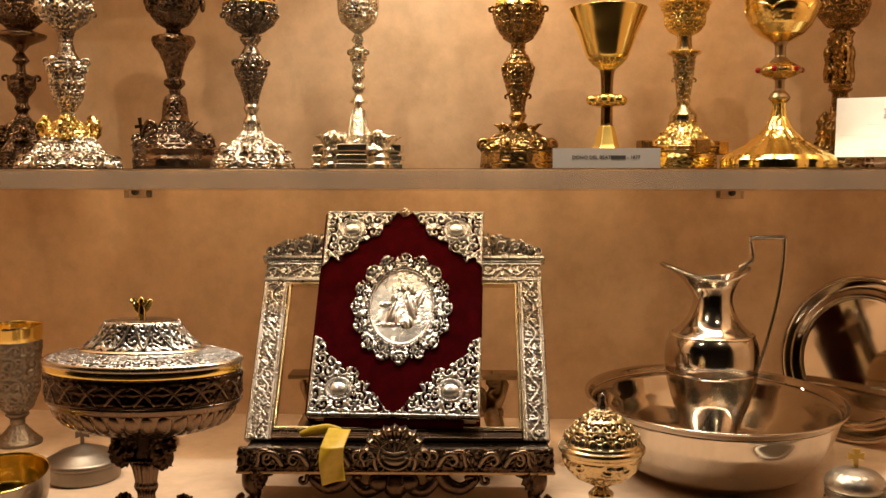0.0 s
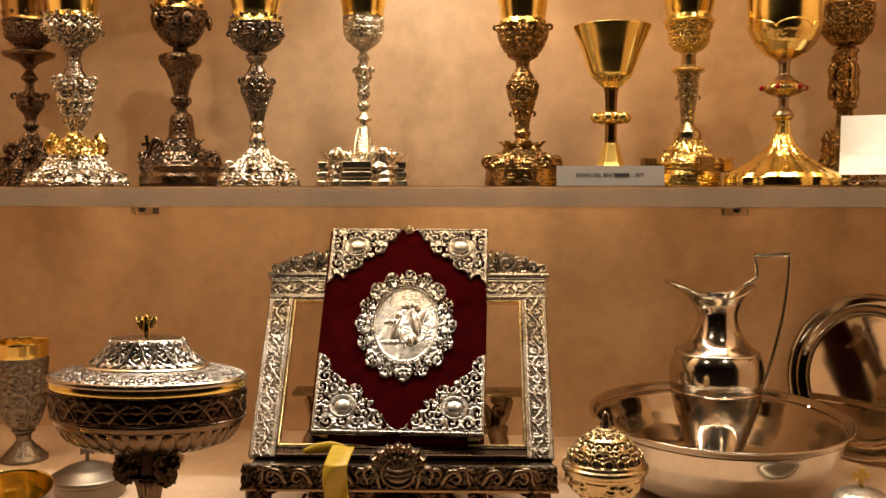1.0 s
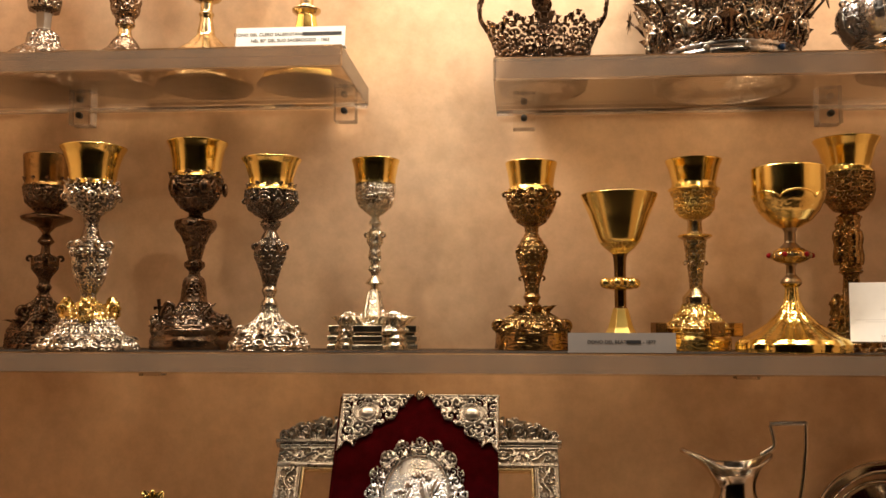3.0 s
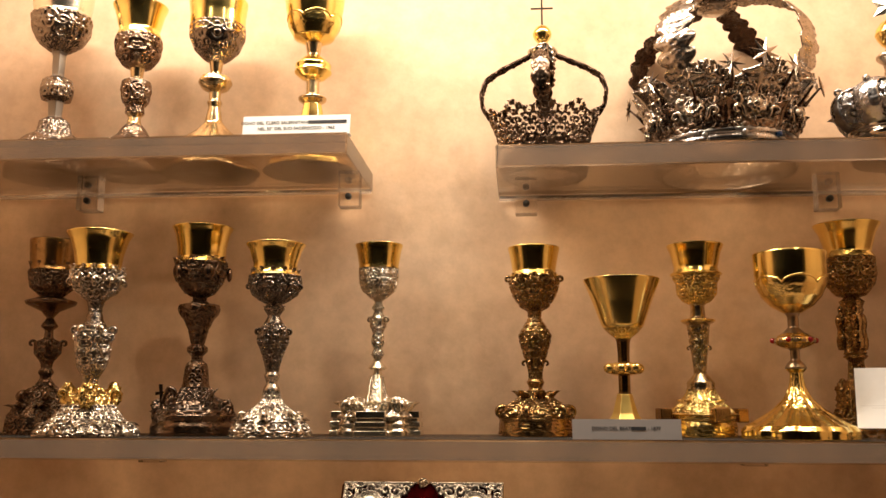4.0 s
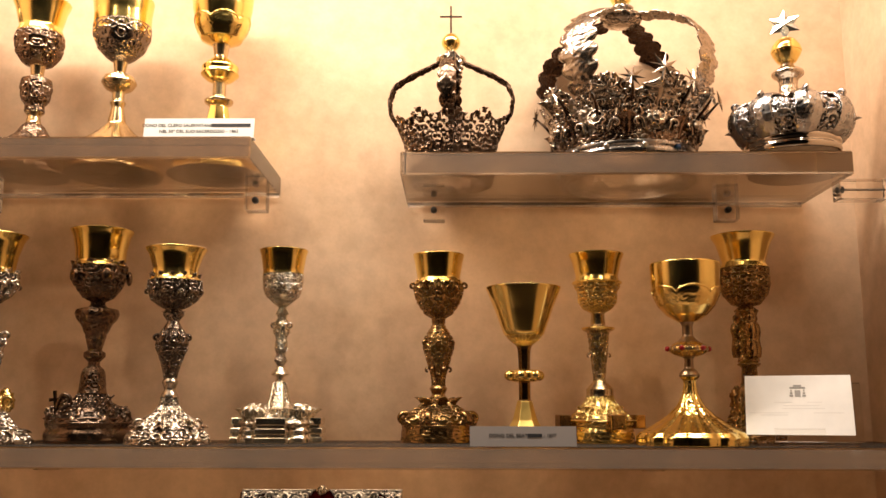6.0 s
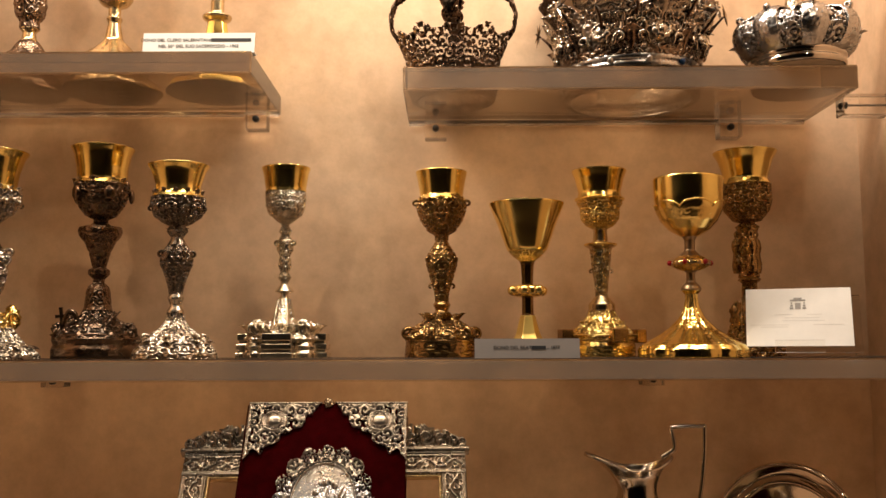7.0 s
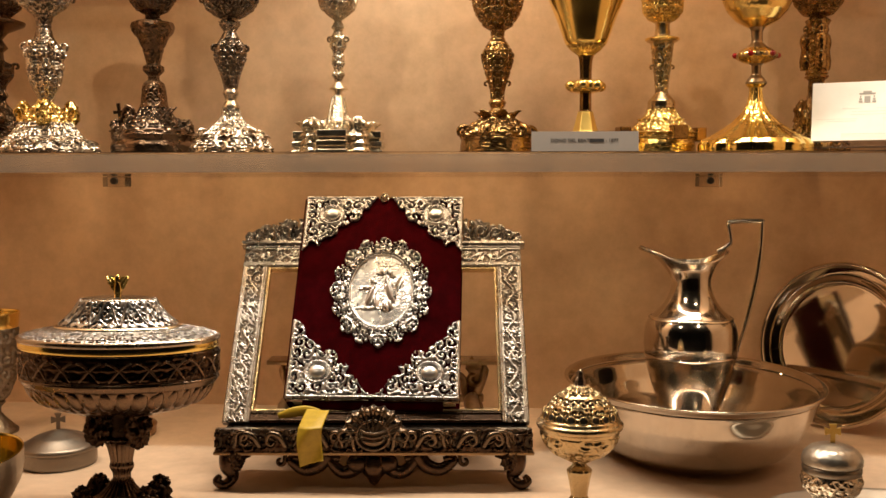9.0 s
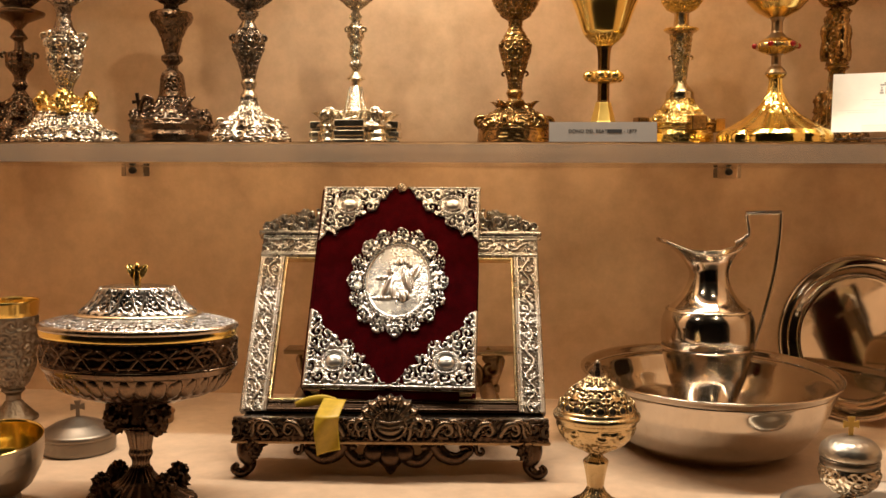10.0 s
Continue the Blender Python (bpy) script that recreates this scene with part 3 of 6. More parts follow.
R = dict(relief=2.4, folds=6, size=0.010, lobes=12, lobe=0.07)
R2 = dict(relief=1.6, folds=6, size=0.008, lobes=6, lobe=0.10)

e = chalice(-0.523, 1.365, SHELF, "tarnished silver chalice with a gilt cup and saucer-like collar", [(37, 300), (34, 254), (36, 250), (33, 225), (16, 210), (38, 203), (36, 198), (13, 187), (5, 177), (13, 164), (6, 158), (7, 145), (21, 139), (20, 122), (10, 109), (7, 100), (12, 93), (6, 85), (14, 74), (26, 66), (38, 45), (50, 26), (52, 0)],
            [("cup", OLD_GOLD, 300, 250, {}), ("calyx", GREY_SILVER, 252, 209, R), ("collar", GREY_SILVER, 210, 180, {}), ("stem", GREY_SILVER, 180, 142, {}), ("knop", GREY_SILVER, 146, 90, R2), ("foot", GREY_SILVER, 91, 0, R)], G1)
ring(e, "leaf", leaf_mesh(0.013, 0.032, 0.008, GREY_SILVER, 2), 10, 33, 236, 8)
ring(e, "volute", volute_mesh(0.006, GREY_SILVER), 4, 18, 128, 20)
ring(e, "volute", volute_mesh(0.010, GREY_SILVER), 6, 26, 40, 0)
ring(e, "leaf", leaf_mesh(0.024, 0.034, 0.020, GREY_SILVER), 8, 30, 22, 22, 20)

e = chalice(-0.399, 1.252, SHELF, "bright silver chalice with gilt cup and gilded foot figures", [(46, 288), (40, 278), (34, 258), (31, 238), (37, 232), (37, 218), (30, 203), (12, 189), (9, 180), (9, 171), (12, 160), (14, 156), (24, 146), (29, 138), (24, 128), (25, 118), (20, 96), (11, 80), (9, 70), (17, 66), (30, 54), (36, 40), (47, 25), (62, 14), (70, 6), (70, 0)],
            [("cup", GOLD, 288, 232, {}), ("calyx", SILVER, 240, 187, dict(relief=3.0, folds=7, size=0.010, lobes=14, lobe=0.10)), ("stem", DARK_SILVER, 190, 150, dict(relief=0.8)), ("knop", SILVER, 152, 72, dict(relief=2.2, folds=6, size=0.010, lobes=6, lobe=0.16)), ("foot_dome", GOLD_RELIEF, 73, 42, dict(relief=2.5, folds=3, size=0.010)), ("foot", SILVER, 43, 0, dict(relief=2.8, folds=8, size=0.010, lobes=8, lobe=0.10))], G1)
for k, a in enumerate((20, 140, 260)):
    part("figure_ornament", clump(GOLD_RELIEF, 0.006, 31 + k, 0.010, 5, 0.008), e, "gilded rounded ornament", pose(0.034 * math.cos(radians(a - 90)), 0.034 * math.sin(radians(a - 90)), 0.056))
ring(e, "leaf", leaf_mesh(0.012, 0.022, 0.009, SILVER, 2), 14, 33, 220, 5)
ring(e, "volute", volute_mesh(0.0055, SILVER), 10, 33, 206, 0)
ring(e, "volute", volute_mesh(0.0070, SILVER), 6, 20, 136, 15)
ring(e, "leaf", leaf_mesh(0.012, 0.050, 0.014, SILVER, 4), 6, 10, 88, 45)
ring(e, "volute", volute_mesh(0.0075, GOLD_RELIEF), 4, 30, 46, 10)
ring(e, "leaf", leaf_mesh(0.020, 0.026, 0.012, SILVER), 14, 46, 10, 0, 55)
ring(e, "volute", volute_mesh(0.006, SILVER), 8, 50, 8, 12, 40)

e = chalice(-0.268, 1.302, SHELF, "grey oxidised silver chalice, gilt cup, cross and ladder ornaments", [(44, 304), (39, 294), (35, 274), (34, 256), (38, 250), (38, 238), (33, 221), (22, 205), (10, 199), (9, 195), (13, 191), (27, 188), (29, 182), (27, 175), (20, 166), (14, 152), (10, 136), (9, 130), (14, 126), (14, 120), (8, 114), (7, 108), (14, 102), (16, 94), (18, 72), (28, 56), (43, 49), (51, 40), (57, 32), (59, 28), (56, 20), (59, 14), (59, 0)],
            [("cup", GOLD, 304, 250, {}), ("calyx", GREY_SILVER, 262, 194, dict(relief=2.4, folds=4, size=0.014, lobes=8, lobe=0.08)), ("knop", GREY_SILVER, 195, 130, dict(relief=0.7, folds=4, size=0.012, lobes=4, lobe=0.12)), ("stem", GREY_SILVER, 131, 68, dict(relief=0.8, folds=6)), ("foot", GREY_SILVER, 69, 28, dict(relief=3.2, folds=5, size=0.014)), ("foot_ring", GREY_SILVER, 29, 0, dict(relief=0.5, folds=10))], G1)
part("cross_ornament", cross_mesh(0.016, 0.032, 0.004, GREY_SILVER, 1.2), e, "", pose(-0.036, -0.030, 0.040, 0, -6))
for k, (ox, oz) in enumerate(((-0.022, 0.050), (0.026, 0.048), (-0.048, 0.036), (0.048, 0.036))):
    part("figure_ornament", clump(GREY_SILVER, 0.005, 15 + k, 0.009, 6, 0.006), e, "rounded ornament", pose(ox, -0.032 + 0.008 * k, oz))
ring(e, "volute", volute_mesh(0.0055, GREY_SILVER, 0.34), 4, 22, 172, 0)
ring(e, "volute", volute_mesh(0.009, GREY_SILVER), 6, 26, 32, 30, 24)
ring(e, "boss", ball(0.0085, GREY_SILVER, (0.5, 1, 1.25), 16), 5, 40, 234, 18)
ring(e, "leaf", leaf_mesh(0.018, 0.026, 0.006, GREY_SILVER), 5, 37, 236, -18)
part("scroll_ornament", tube([(-0.036, -0.030, 0.048), (-0.026, -0.036, 0.066), (-0.016, -0.036, 0.062), (-0.018, -0.036, 0.052), (-0.025, -0.036, 0.054)], [0.003, 0.003, 0.0028, 0.0024, 0.002], GREY_SILVER, 8), e)
for s in (-1, 1):
    part("ladder_rail", tube([(0.018 + s * 0.0035, -0.040, 0.040), (0.040 + s * 0.0035, -0.034, 0.066)], [0.0011, 0.0011], GREY_SILVER, 6), e)
for k in range(5):
    f = 0.12 + 0.19 * k
    part("ladder_rung", tube([(0.018 + 0.022 * f - 0.0035, -0.040 + 0.006 * f, 0.040 + 0.026 * f), (0.018 + 0.022 * f + 0.0035, -0.040 + 0.006 * f, 0.040 + 0.026 * f)], [0.0009, 0.0009], GREY_SILVER, 6), e)

e = chalice(-0.145, 1.252, SHELF, "dark and bright silver chalice with flared gilt cup and foliate foot", [(42, 268), (36, 259), (30, 239), (31, 228), (36, 222), (37, 212), (32, 196), (19, 186), (10, 182), (14, 176), (7, 166), (13, 156), (20, 146), (22, 131), (17, 119), (11, 100), (8, 89), (11, 83), (7, 73), (11, 66), (13, 52), (20, 42), (35, 32), (46, 20), (54, 9), (55, 0)],
        [("cup", GOLD, 268, 222, {}), ("calyx", DARK_SILVER, 230, 181, dict(relief=2.6, folds=6, size=0.009, lobes=12, lobe=0.08)), ("stem", DARK_SILVER, 183, 155, dict(relief=1.0)), ("knop", DARK_SILVER, 157, 88, dict(relief=2.0, folds=6, size=0.010, lobes=6, lobe=0.16)), ("stem", SILVER, 89, 62, {}), ("foot", SILVER, 64, 0, dict(relief=2.6, folds=6, size=0.010, lobes=6, lobe=0.14))], G1)
ring(e, "leaf", leaf_mesh(0.011, 0.022, 0.006, DARK_SILVER, 2), 12, 32, 214, 9)
ring(e, "volute", volute_mesh(0.005, DARK_SILVER), 9, 32, 198, 0)
ring(e, "volute", volute_mesh(0.006, DARK_SILVER), 6, 16, 134, 15)
ring(e, "leaf", leaf_mesh(0.014, 0.014, 0.010, DARK_SILVER), 6, 9, 168, 0)
ring(e, "leaf", leaf_mesh(0.022, 0.030, 0.010, SILVER), 8, 30, 12, 10, 48)
ring(e, "volute", volute_mesh(0.007, SILVER), 6, 30, 22, 32, 30)

e = chalice(-0.0145, 1.342, SHELF, "slender white silver chalice with small gilt cup and stepped foot", [(36, 282), (33, 274), (29, 249), (30, 241), (29, 224), (25, 212), (11, 200), (4, 196), (10, 186), (5, 181), (12, 171), (13, 159), (7, 151), (10, 134), (5, 126), (9, 118), (4, 110), (14, 97), (5, 93), (9, 85), (12, 69), (17, 56), (30, 47), (48, 38), (57, 28), (56, 22), (60, 16), (58, 10), (63, 6), (64, 0)],
        [("cup", GOLD, 282, 245, {}), ("calyx", WHITE_SILVER, 250, 195, dict(relief=2.2, folds=5, size=0.008)), ("knop", WHITE_SILVER, 197, 108, dict(relief=2.0, folds=3, size=0.007)), ("stem", WHITE_SILVER, 110, 84, {}), ("foot", WHITE_SILVER, 86, 26, dict(relief=2.0, folds=4, size=0.010, lobes=4, lobe=0.20)), ("foot_ring", WHITE_SILVER, 27, 0, dict(squash=(0.84, 0.84)))], G1, turn=45)
ring(e, "leaf", leaf_mesh(0.010, 0.016, 0.004, WHITE_SILVER, 2), 12, 28, 236, 4)
ring(e, "volute", volute_mesh(0.0055, WHITE_SILVER), 4, 8, 160, 45)
ring(e, "stepped_block", stepped_block(0.044, 0.030, 0.035, WHITE_SILVER), 4, 50, 0, 45)
ring(e, "foot_lobe", lathe([(0.2, 33), (8, 32), (13, 27), (12, 22), (15.5, 17), (14.5, 11), (17.5, 7), (17.5, 0)], WHITE_SILVER, 40, 0.001), 4, 47, 0, 0)
ring(e, "plaque", tongue_mesh(0.026, 0.060, WHITE_SILVER), 2, 34, 30, 45, -20)
for k in range(4):
    part("ornament", clump(WHITE_SILVER, 0.007, 91 + k, 0.010, 8, 0.007), e, "", pose(0, 0, 0, 0, 0, 90 * k) @ pose(0.046, 0, 0.038))
ring(e, "volute", volute_mesh(0.010, WHITE_SILVER), 4, 46, 26, 0)
ring(e, "leaf", leaf_mesh(0.026, 0.026, 0.010, WHITE_SILVER), 8, 50, 30, 22.5, 20)
ring(e, "leaf", leaf_mesh(0.020, 0.030, 0.010, WHITE_SILVER), 4, 30, 28, 45, 20)

e = chalice(0.212, 1.342, SHELF, "antique gilt chalice with foliate calyx and scrolled foot", [(38, 275), (35, 263), (31, 238), (35, 233), (37, 222), (31, 202), (21, 186), (10, 179), (9, 170), (15, 160), (21, 149), (22, 137), (18, 121), (11, 97), (9, 82), (13, 77), (9, 68), (17, 60), (32, 50), (48, 40), (54, 32), (52, 24), (51, 20), (52, 14), (53, 0)],
        [("cup", GOLD, 275, 230, {}), ("calyx", OLD_GOLD, 238, 178, dict(relief=2.4, folds=4, size=0.013, lobes=8, lobe=0.08)), ("stem", OLD_GOLD, 180, 158, dict(relief=0.8)), ("knop", OLD_GOLD, 160, 80, dict(relief=1.6, folds=6, size=0.012, lobes=6, lobe=0.14)), ("stem", OLD_GOLD, 82, 64, {}), ("foot", OLD_GOLD, 65, 24, dict(relief=3.4, folds=5, size=0.013, lobes=10, lobe=0.10)), ("foot_ring", OLD_GOLD, 25, 0, dict(relief=0.8, folds=5))], G1)
ring(e, "volute", volute_mesh(0.006, OLD_GOLD), 6, 33, 218, 0)
ring(e, "leaf", leaf_mesh(0.020, 0.034, 0.004, OLD_GOLD), 6, 35, 206, 30)
ring(e, "volute", volute_mesh(0.0055, OLD_GOLD), 6, 18, 134, 30)
ring(e, "volute", volute_mesh(0.005, OLD_GOLD), 6, 12, 96, 0)
ring(e, "volute", volute_mesh(0.011, OLD_GOLD, 0.34), 6, 34, 24, 15, 25)
ring(e, "leaf", leaf_mesh(0.020, 0.030, 0.012, OLD_GOLD), 6, 22, 42, 45, 12)

e = chalice(0.331, 1.292, SHELF, "plain gold chalice with wide conical cup and ringed knop", [(53, 219), (40, 186), (33, 166), (28, 152), (20, 143), (11, 136), (9, 130), (8, 113), (8, 60), (10, 59), (13, 47), (17, 32), (26, 16), (34, 9), (36, 0)],
            [("cup", GOLD, 219, 150, {}), ("calyx", GOLD_RELIEF, 166, 135, dict(relief=1.6, folds=9, size=0.007)), ("stem", OLD_GOLD, 136, 59, dict(sides=6)), ("foot", SATIN_GOLD, 60, 0, dict(sides=6))], G1)
for k in range(6):
    a = radians(60 * k + 15)
    part("knop_boss", ball(0.0085, GOLD_RELIEF, (1, 1, 0.9), 16), e, "", pose(0.0205 * math.cos(a), 0.0205 * math.sin(a), 0.094))
part("knop", lathe([(9, 103), (19, 101), (22, 97), (22, 90), (19, 86), (9, 84)], GOLD_RELIEF, 64), e)
ring(e, "leaf", leaf_mesh(0.013, 0.026, 0.012, GOLD_RELIEF, 1), 9, 20, 142, 0)

e = chalice(0.440, 1.332, SHELF, "slim gilt chalice with banded cup and corner blocks on its foot", [(40, 274), (35, 262), (30, 240), (33, 230), (33, 224), (29, 218), (28, 202), (21, 192), (10, 186), (10, 179), (11, 168), (22, 164), (22, 161), (16, 158), (14, 135), (11, 111), (8, 89), (13, 83), (19, 76), (19, 68), (22, 60), (31, 48), (40, 40), (44, 34), (46, 30), (46, 26), (43, 22), (46, 16), (46, 0)],
            [("cup", GOLD, 274, 232, {}), ("calyx", GOLD_RELIEF, 238, 185, dict(relief=1.8, folds=6, size=0.009)), ("stem", PALE_GILT, 187, 157, {}), ("knop", PALE_GILT, 159, 88, dict(relief=1.6, folds=3, size=0.008)), ("stem", PALE_GILT, 90, 66, {}), ("foot", GOLD_RELIEF, 68, 24, dict(relief=2.0, folds=6, size=0.008)), ("foot_ring", GOLD_RELIEF, 26, 0, dict(relief=0.8, folds=16, size=0.005))], G1)
ring(e, "corner_block", box(0.016, 0.022, 0.020, OLD_GOLD, 0.0015), 4, 56, 20, 14, 0, "antique gilt block")
ring(e, "leaf", leaf_mesh(0.014, 0.020, 0.006, GOLD_RELIEF), 8, 24, 38, 0, 25)
ring(e, "volute", volute_mesh(0.004, PALE_GILT), 6, 12, 118, 0)
part("collar", lathe([(14, 166), (24, 165), (24, 162), (15, 160)], GOLD_RELIEF, 64), e)
part("calyx_rim", lathe([(33, 233), (36, 232), (36, 229), (33, 228)], GOLD, 96, close=False), e)
part("foot_bead", lathe([(47, 33), (50, 31), (47, 29)], GOLD_RELIEF, 120, 0.001, lobes=60, lobe=0.04, close=False), e)

e = chalice(0.547, 1.252, SHELF, "bright gold chalice with lobed foot and red stones on its knop", [(47, 247), (46, 216), (43, 201), (36, 186), (26, 175), (10, 166), (7, 160), (7, 146), (15, 138), (26, 131), (27, 126), (14, 120), (6, 116), (6, 103), (11, 98), (14, 92), (8, 86), (8, 79), (10, 68), (17, 53), (31, 39), (47, 28), (66, 17), (71, 11), (71, 0)],
            [("cup", GOLD, 247, 176, {}), ("stem", BRONZE, 167, 86, {}), ("foot", GOLD, 88, 0, dict(relief=0.35, folds=6, size=0.012, lobes=12, lobe=0.08))], G1)
petal_calyx(e, [(10, 165), (26, 174.5), (36, 186), (43, 201), (46, 216)], 212, 202, 6, GOLD_RELIEF, 0)
part("knop", lathe([(7, 141), (15, 138), (26, 131), (27, 126), (14, 119), (7, 117)], GOLD_RELIEF, 96, relief=0.9, folds=8), e)
part("collar", lathe([(7, 102), (11, 98), (14, 92), (9, 86)], GOLD, 64), e)
for k in range(6):
    a = radians(60 * k)
    part("knop_stone", ball(0.0038, RED_STONE, (1, 1, 1), 12), e, "red stone", pose(0.0275 * math.cos(a), 0.0275 * math.sin(a), 0.1285))

e = chalice(0.664, 1.37, SHELF, "tall antique gilt chalice with figures round its stem", [(47, 309), (39, 295), (31, 267), (36, 259), (37, 234), (33, 218), (21, 203), (10, 200), (18, 194), (14, 185), (13, 130), (17, 113), (11, 109), (12, 89), (16, 70), (23, 57), (35, 33), (46, 18), (48, 0)],
            [("cup", GOLD, 309, 258, {}), ("calyx", OLD_GOLD, 266, 199, dict(relief=3.4, folds=6, size=0.009)), ("stem", OLD_GOLD, 201, 108, dict(relief=2.0, folds=3, size=0.012)), ("foot", OLD_GOLD, 110, 0, dict(relief=4.6, folds=3, size=0.012))], G1)
for k in range(3):
    a = radians(120 * k + 30)
    part("figure_ornament", lathe([(0.1, 66), (4, 63), (5, 58), (3, 54), (7, 49), (8, 40), (6, 28), (8, 14), (7, 0)], OLD_GOLD, 40, relief=1.4, folds=3, size=0.006, seed=k), e, "slender robed ornament, plain", pose(0.015 * math.cos(a), 0.015 * math.sin(a), 0.124))
    part("figure_ornament", clump(OLD_GOLD, 0.007, 71 + k, 0.018, 7, 0.0075), e, "rounded ornament", pose(0.026 * math.cos(a - 0.6), 0.026 * math.sin(a - 0.6), 0.056))

# upper shelf, left
chalice(-0.533, 1.352, SHELF_L, "silver chalice with pale lip and dark chased calyx", [(48, 283), (45, 259), (42, 240), (46, 238), (44, 216), (34, 197), (13, 181), (11, 175), (11, 164), (10, 141), (25, 131), (28, 117), (25, 103), (13, 99), (11, 73), (22, 64), (23, 57), (26, 46), (41, 36), (64, 14), (68, 6), (68, 0)],
        [("cup", WHITE_SILVER, 283, 236, {}), ("calyx", DARK_SILVER, 240, 180, dict(relief=1.3, folds=4, size=0.015, lobes=8, lobe=0.05)), ("stem", PEWTER, 183, 138, dict(sides=6)), ("knop", DARK_SILVER, 140, 98, dict(relief=0.7, folds=6, sides=6)), ("stem", PEWTER, 100, 70, dict(sides=6)), ("foot", DARK_SILVER, 72, 0, dict(relief=1.2, folds=6, size=0.013, lobes=6, lobe=0.1))], G2)
chalice(-0.404, 1.352, SHELF_L, "gilt chalice with chased silver-gilt calyx and baluster stem", [(43, 253), (38, 241), (31, 212), (34, 203), (36, 189), (33, 170), (22, 154), (11, 150), (9, 133), (21, 128), (23, 114), (20, 96), (13, 87), (14, 76), (9, 70), (11, 60), (18, 50), (24, 40), (44, 24), (57, 10), (58, 0)],
        [("cup", GOLD, 253, 202, {}), ("band", GOLD, 214, 200, {}), ("calyx", UMBER_LIT, 202, 149, dict(relief=1.4, folds=5, size=0.014)), ("stem", PALE_GILT, 151, 130, {}), ("knop", UMBER_LIT, 132, 74, dict(relief=1.2, folds=4, size=0.013)), ("stem", PALE_GILT, 76, 56, {}), ("foot", UMBER_LIT, 58, 0, dict(relief=1.0, folds=6, size=0.013))], G2)
chalice(-0.277, 1.352, SHELF_L, "gilt chalice with round knop and chased leaf calyx", [(46, 256), (43, 232), (43, 214), (42, 195), (34, 176), (20, 162), (11, 156), (8, 137), (22, 132), (26, 123), (20, 113), (9, 108), (9, 95), (12, 91), (9, 84), (14, 57), (28, 42), (46, 28), (68, 10), (72, 4), (72, 0)],
        [("cup", GOLD, 256, 196, {}), ("calyx", DARK_SILVER, 214, 155, dict(relief=1.1, folds=5, size=0.014)), ("stem", PALE_GILT, 157, 134, {}), ("knop", PALE_GILT, 136, 106, dict(relief=0.5)), ("stem", PALE_GILT, 108, 58, {}), ("foot", PALE_GILT, 60, 0, dict(relief=0.5, folds=6, size=0.012, lobes=6, lobe=0.08))], G2)
e = chalice(-0.123, 1.352, SHELF_L, "tall gold chalice with ringed knop and petalled cup", [(48, 288), (47, 262), (45, 240), (39, 209), (30, 191), (13, 183), (10, 163), (19, 156), (28, 147), (27, 140), (29, 135), (19, 126), (10, 122), (10, 99), (22, 94), (21, 90), (14, 85), (19, 58), (40, 28), (70, 10), (74, 0)],
            [("cup", GOLD, 288, 190, {}), ("stem", PALE_GILT, 192, 160, {}), ("knop", GOLD, 163, 121, {}), ("stem", PALE_GILT, 123, 84, {}), ("foot", GOLD, 86, 0, dict(sides=8))], G2)
petal_calyx(e, [(13, 182.5), (30, 191), (39, 209), (45, 240)], 224, 214, 6, GOLD, 20)


FELT = plain("pale_base_pad", (0.50, 0.42, 0.34), 0.9, 0.12, 60)
for pad_x, pad_r in ((-0.533, 66), (-0.404, 56), (-0.277, 70), (-0.123, 72)):
    for o in [c for c in scene.objects if c.name.startswith("chalice") and c.type == "EMPTY"]:
        if abs(o.matrix_basis.translation.x - pad_x) < 1e-3 and o.matrix_basis.translation.z > 1.8:
            part("base_pad", lathe([(0.2, 0.6), (pad_r, 0.6), (pad_r + 1, 0.2), (pad_r, -0.0), (0.2, -0.0)], FELT, 64), o, "pale pad under the foot")
            o.matrix_basis = o.matrix_basis @ pose(0, 0, 0.0008)


# ---- crowns ----
def arch(profile, width, mat, seed, name="arch", lobes=7):
    """A leaf-edged metal band bent along a profile in the x-z plane."""
    q, s = resample(profile, 0.002, 6)
    L = s[-1]
    w = width / 2000 * (0.60 + 0.40 * np.abs(np.sin(np.pi * lobes * s / L)) ** 0.7) * np.interp(s / L, [0, 0.25, 0.6, 1], [0.8, 1.15, 0.9, 0.6])
    v = np.linspace(-1, 1, 17)
    S, V = np.meshgrid(s, v, indexing="ij")
    t = np.gradient(q, axis=0)
    t /= np.linalg.norm(t, axis=1)[:, None] + 1e-9
    nrm = np.stack([t[:, 1], -t[:, 0]], 1)
    lift = 0.0035 * np.cos(V * np.pi / 2) + 0.0012 * scroll(np.abs(V) * 0.01, S, seed, 0.007)
    X = q[:, 0][:, None] + nrm[:, 0][:, None] * lift
    Z = q[:, 1][:, None] + nrm[:, 1][:, None] * lift
    Y = V * w[:, None]
    P = np.stack([X, Y, Z], -1)
    Q = np.stack([X - nrm[:, 0][:, None] * 0.0018, Y * 0.96, Z - nrm[:, 1][:, None] * 0.0018], -1)
    return slab(P, Q, np.ones((P.shape[0] - 1, P.shape[1] - 1), bool), mat, False, name)


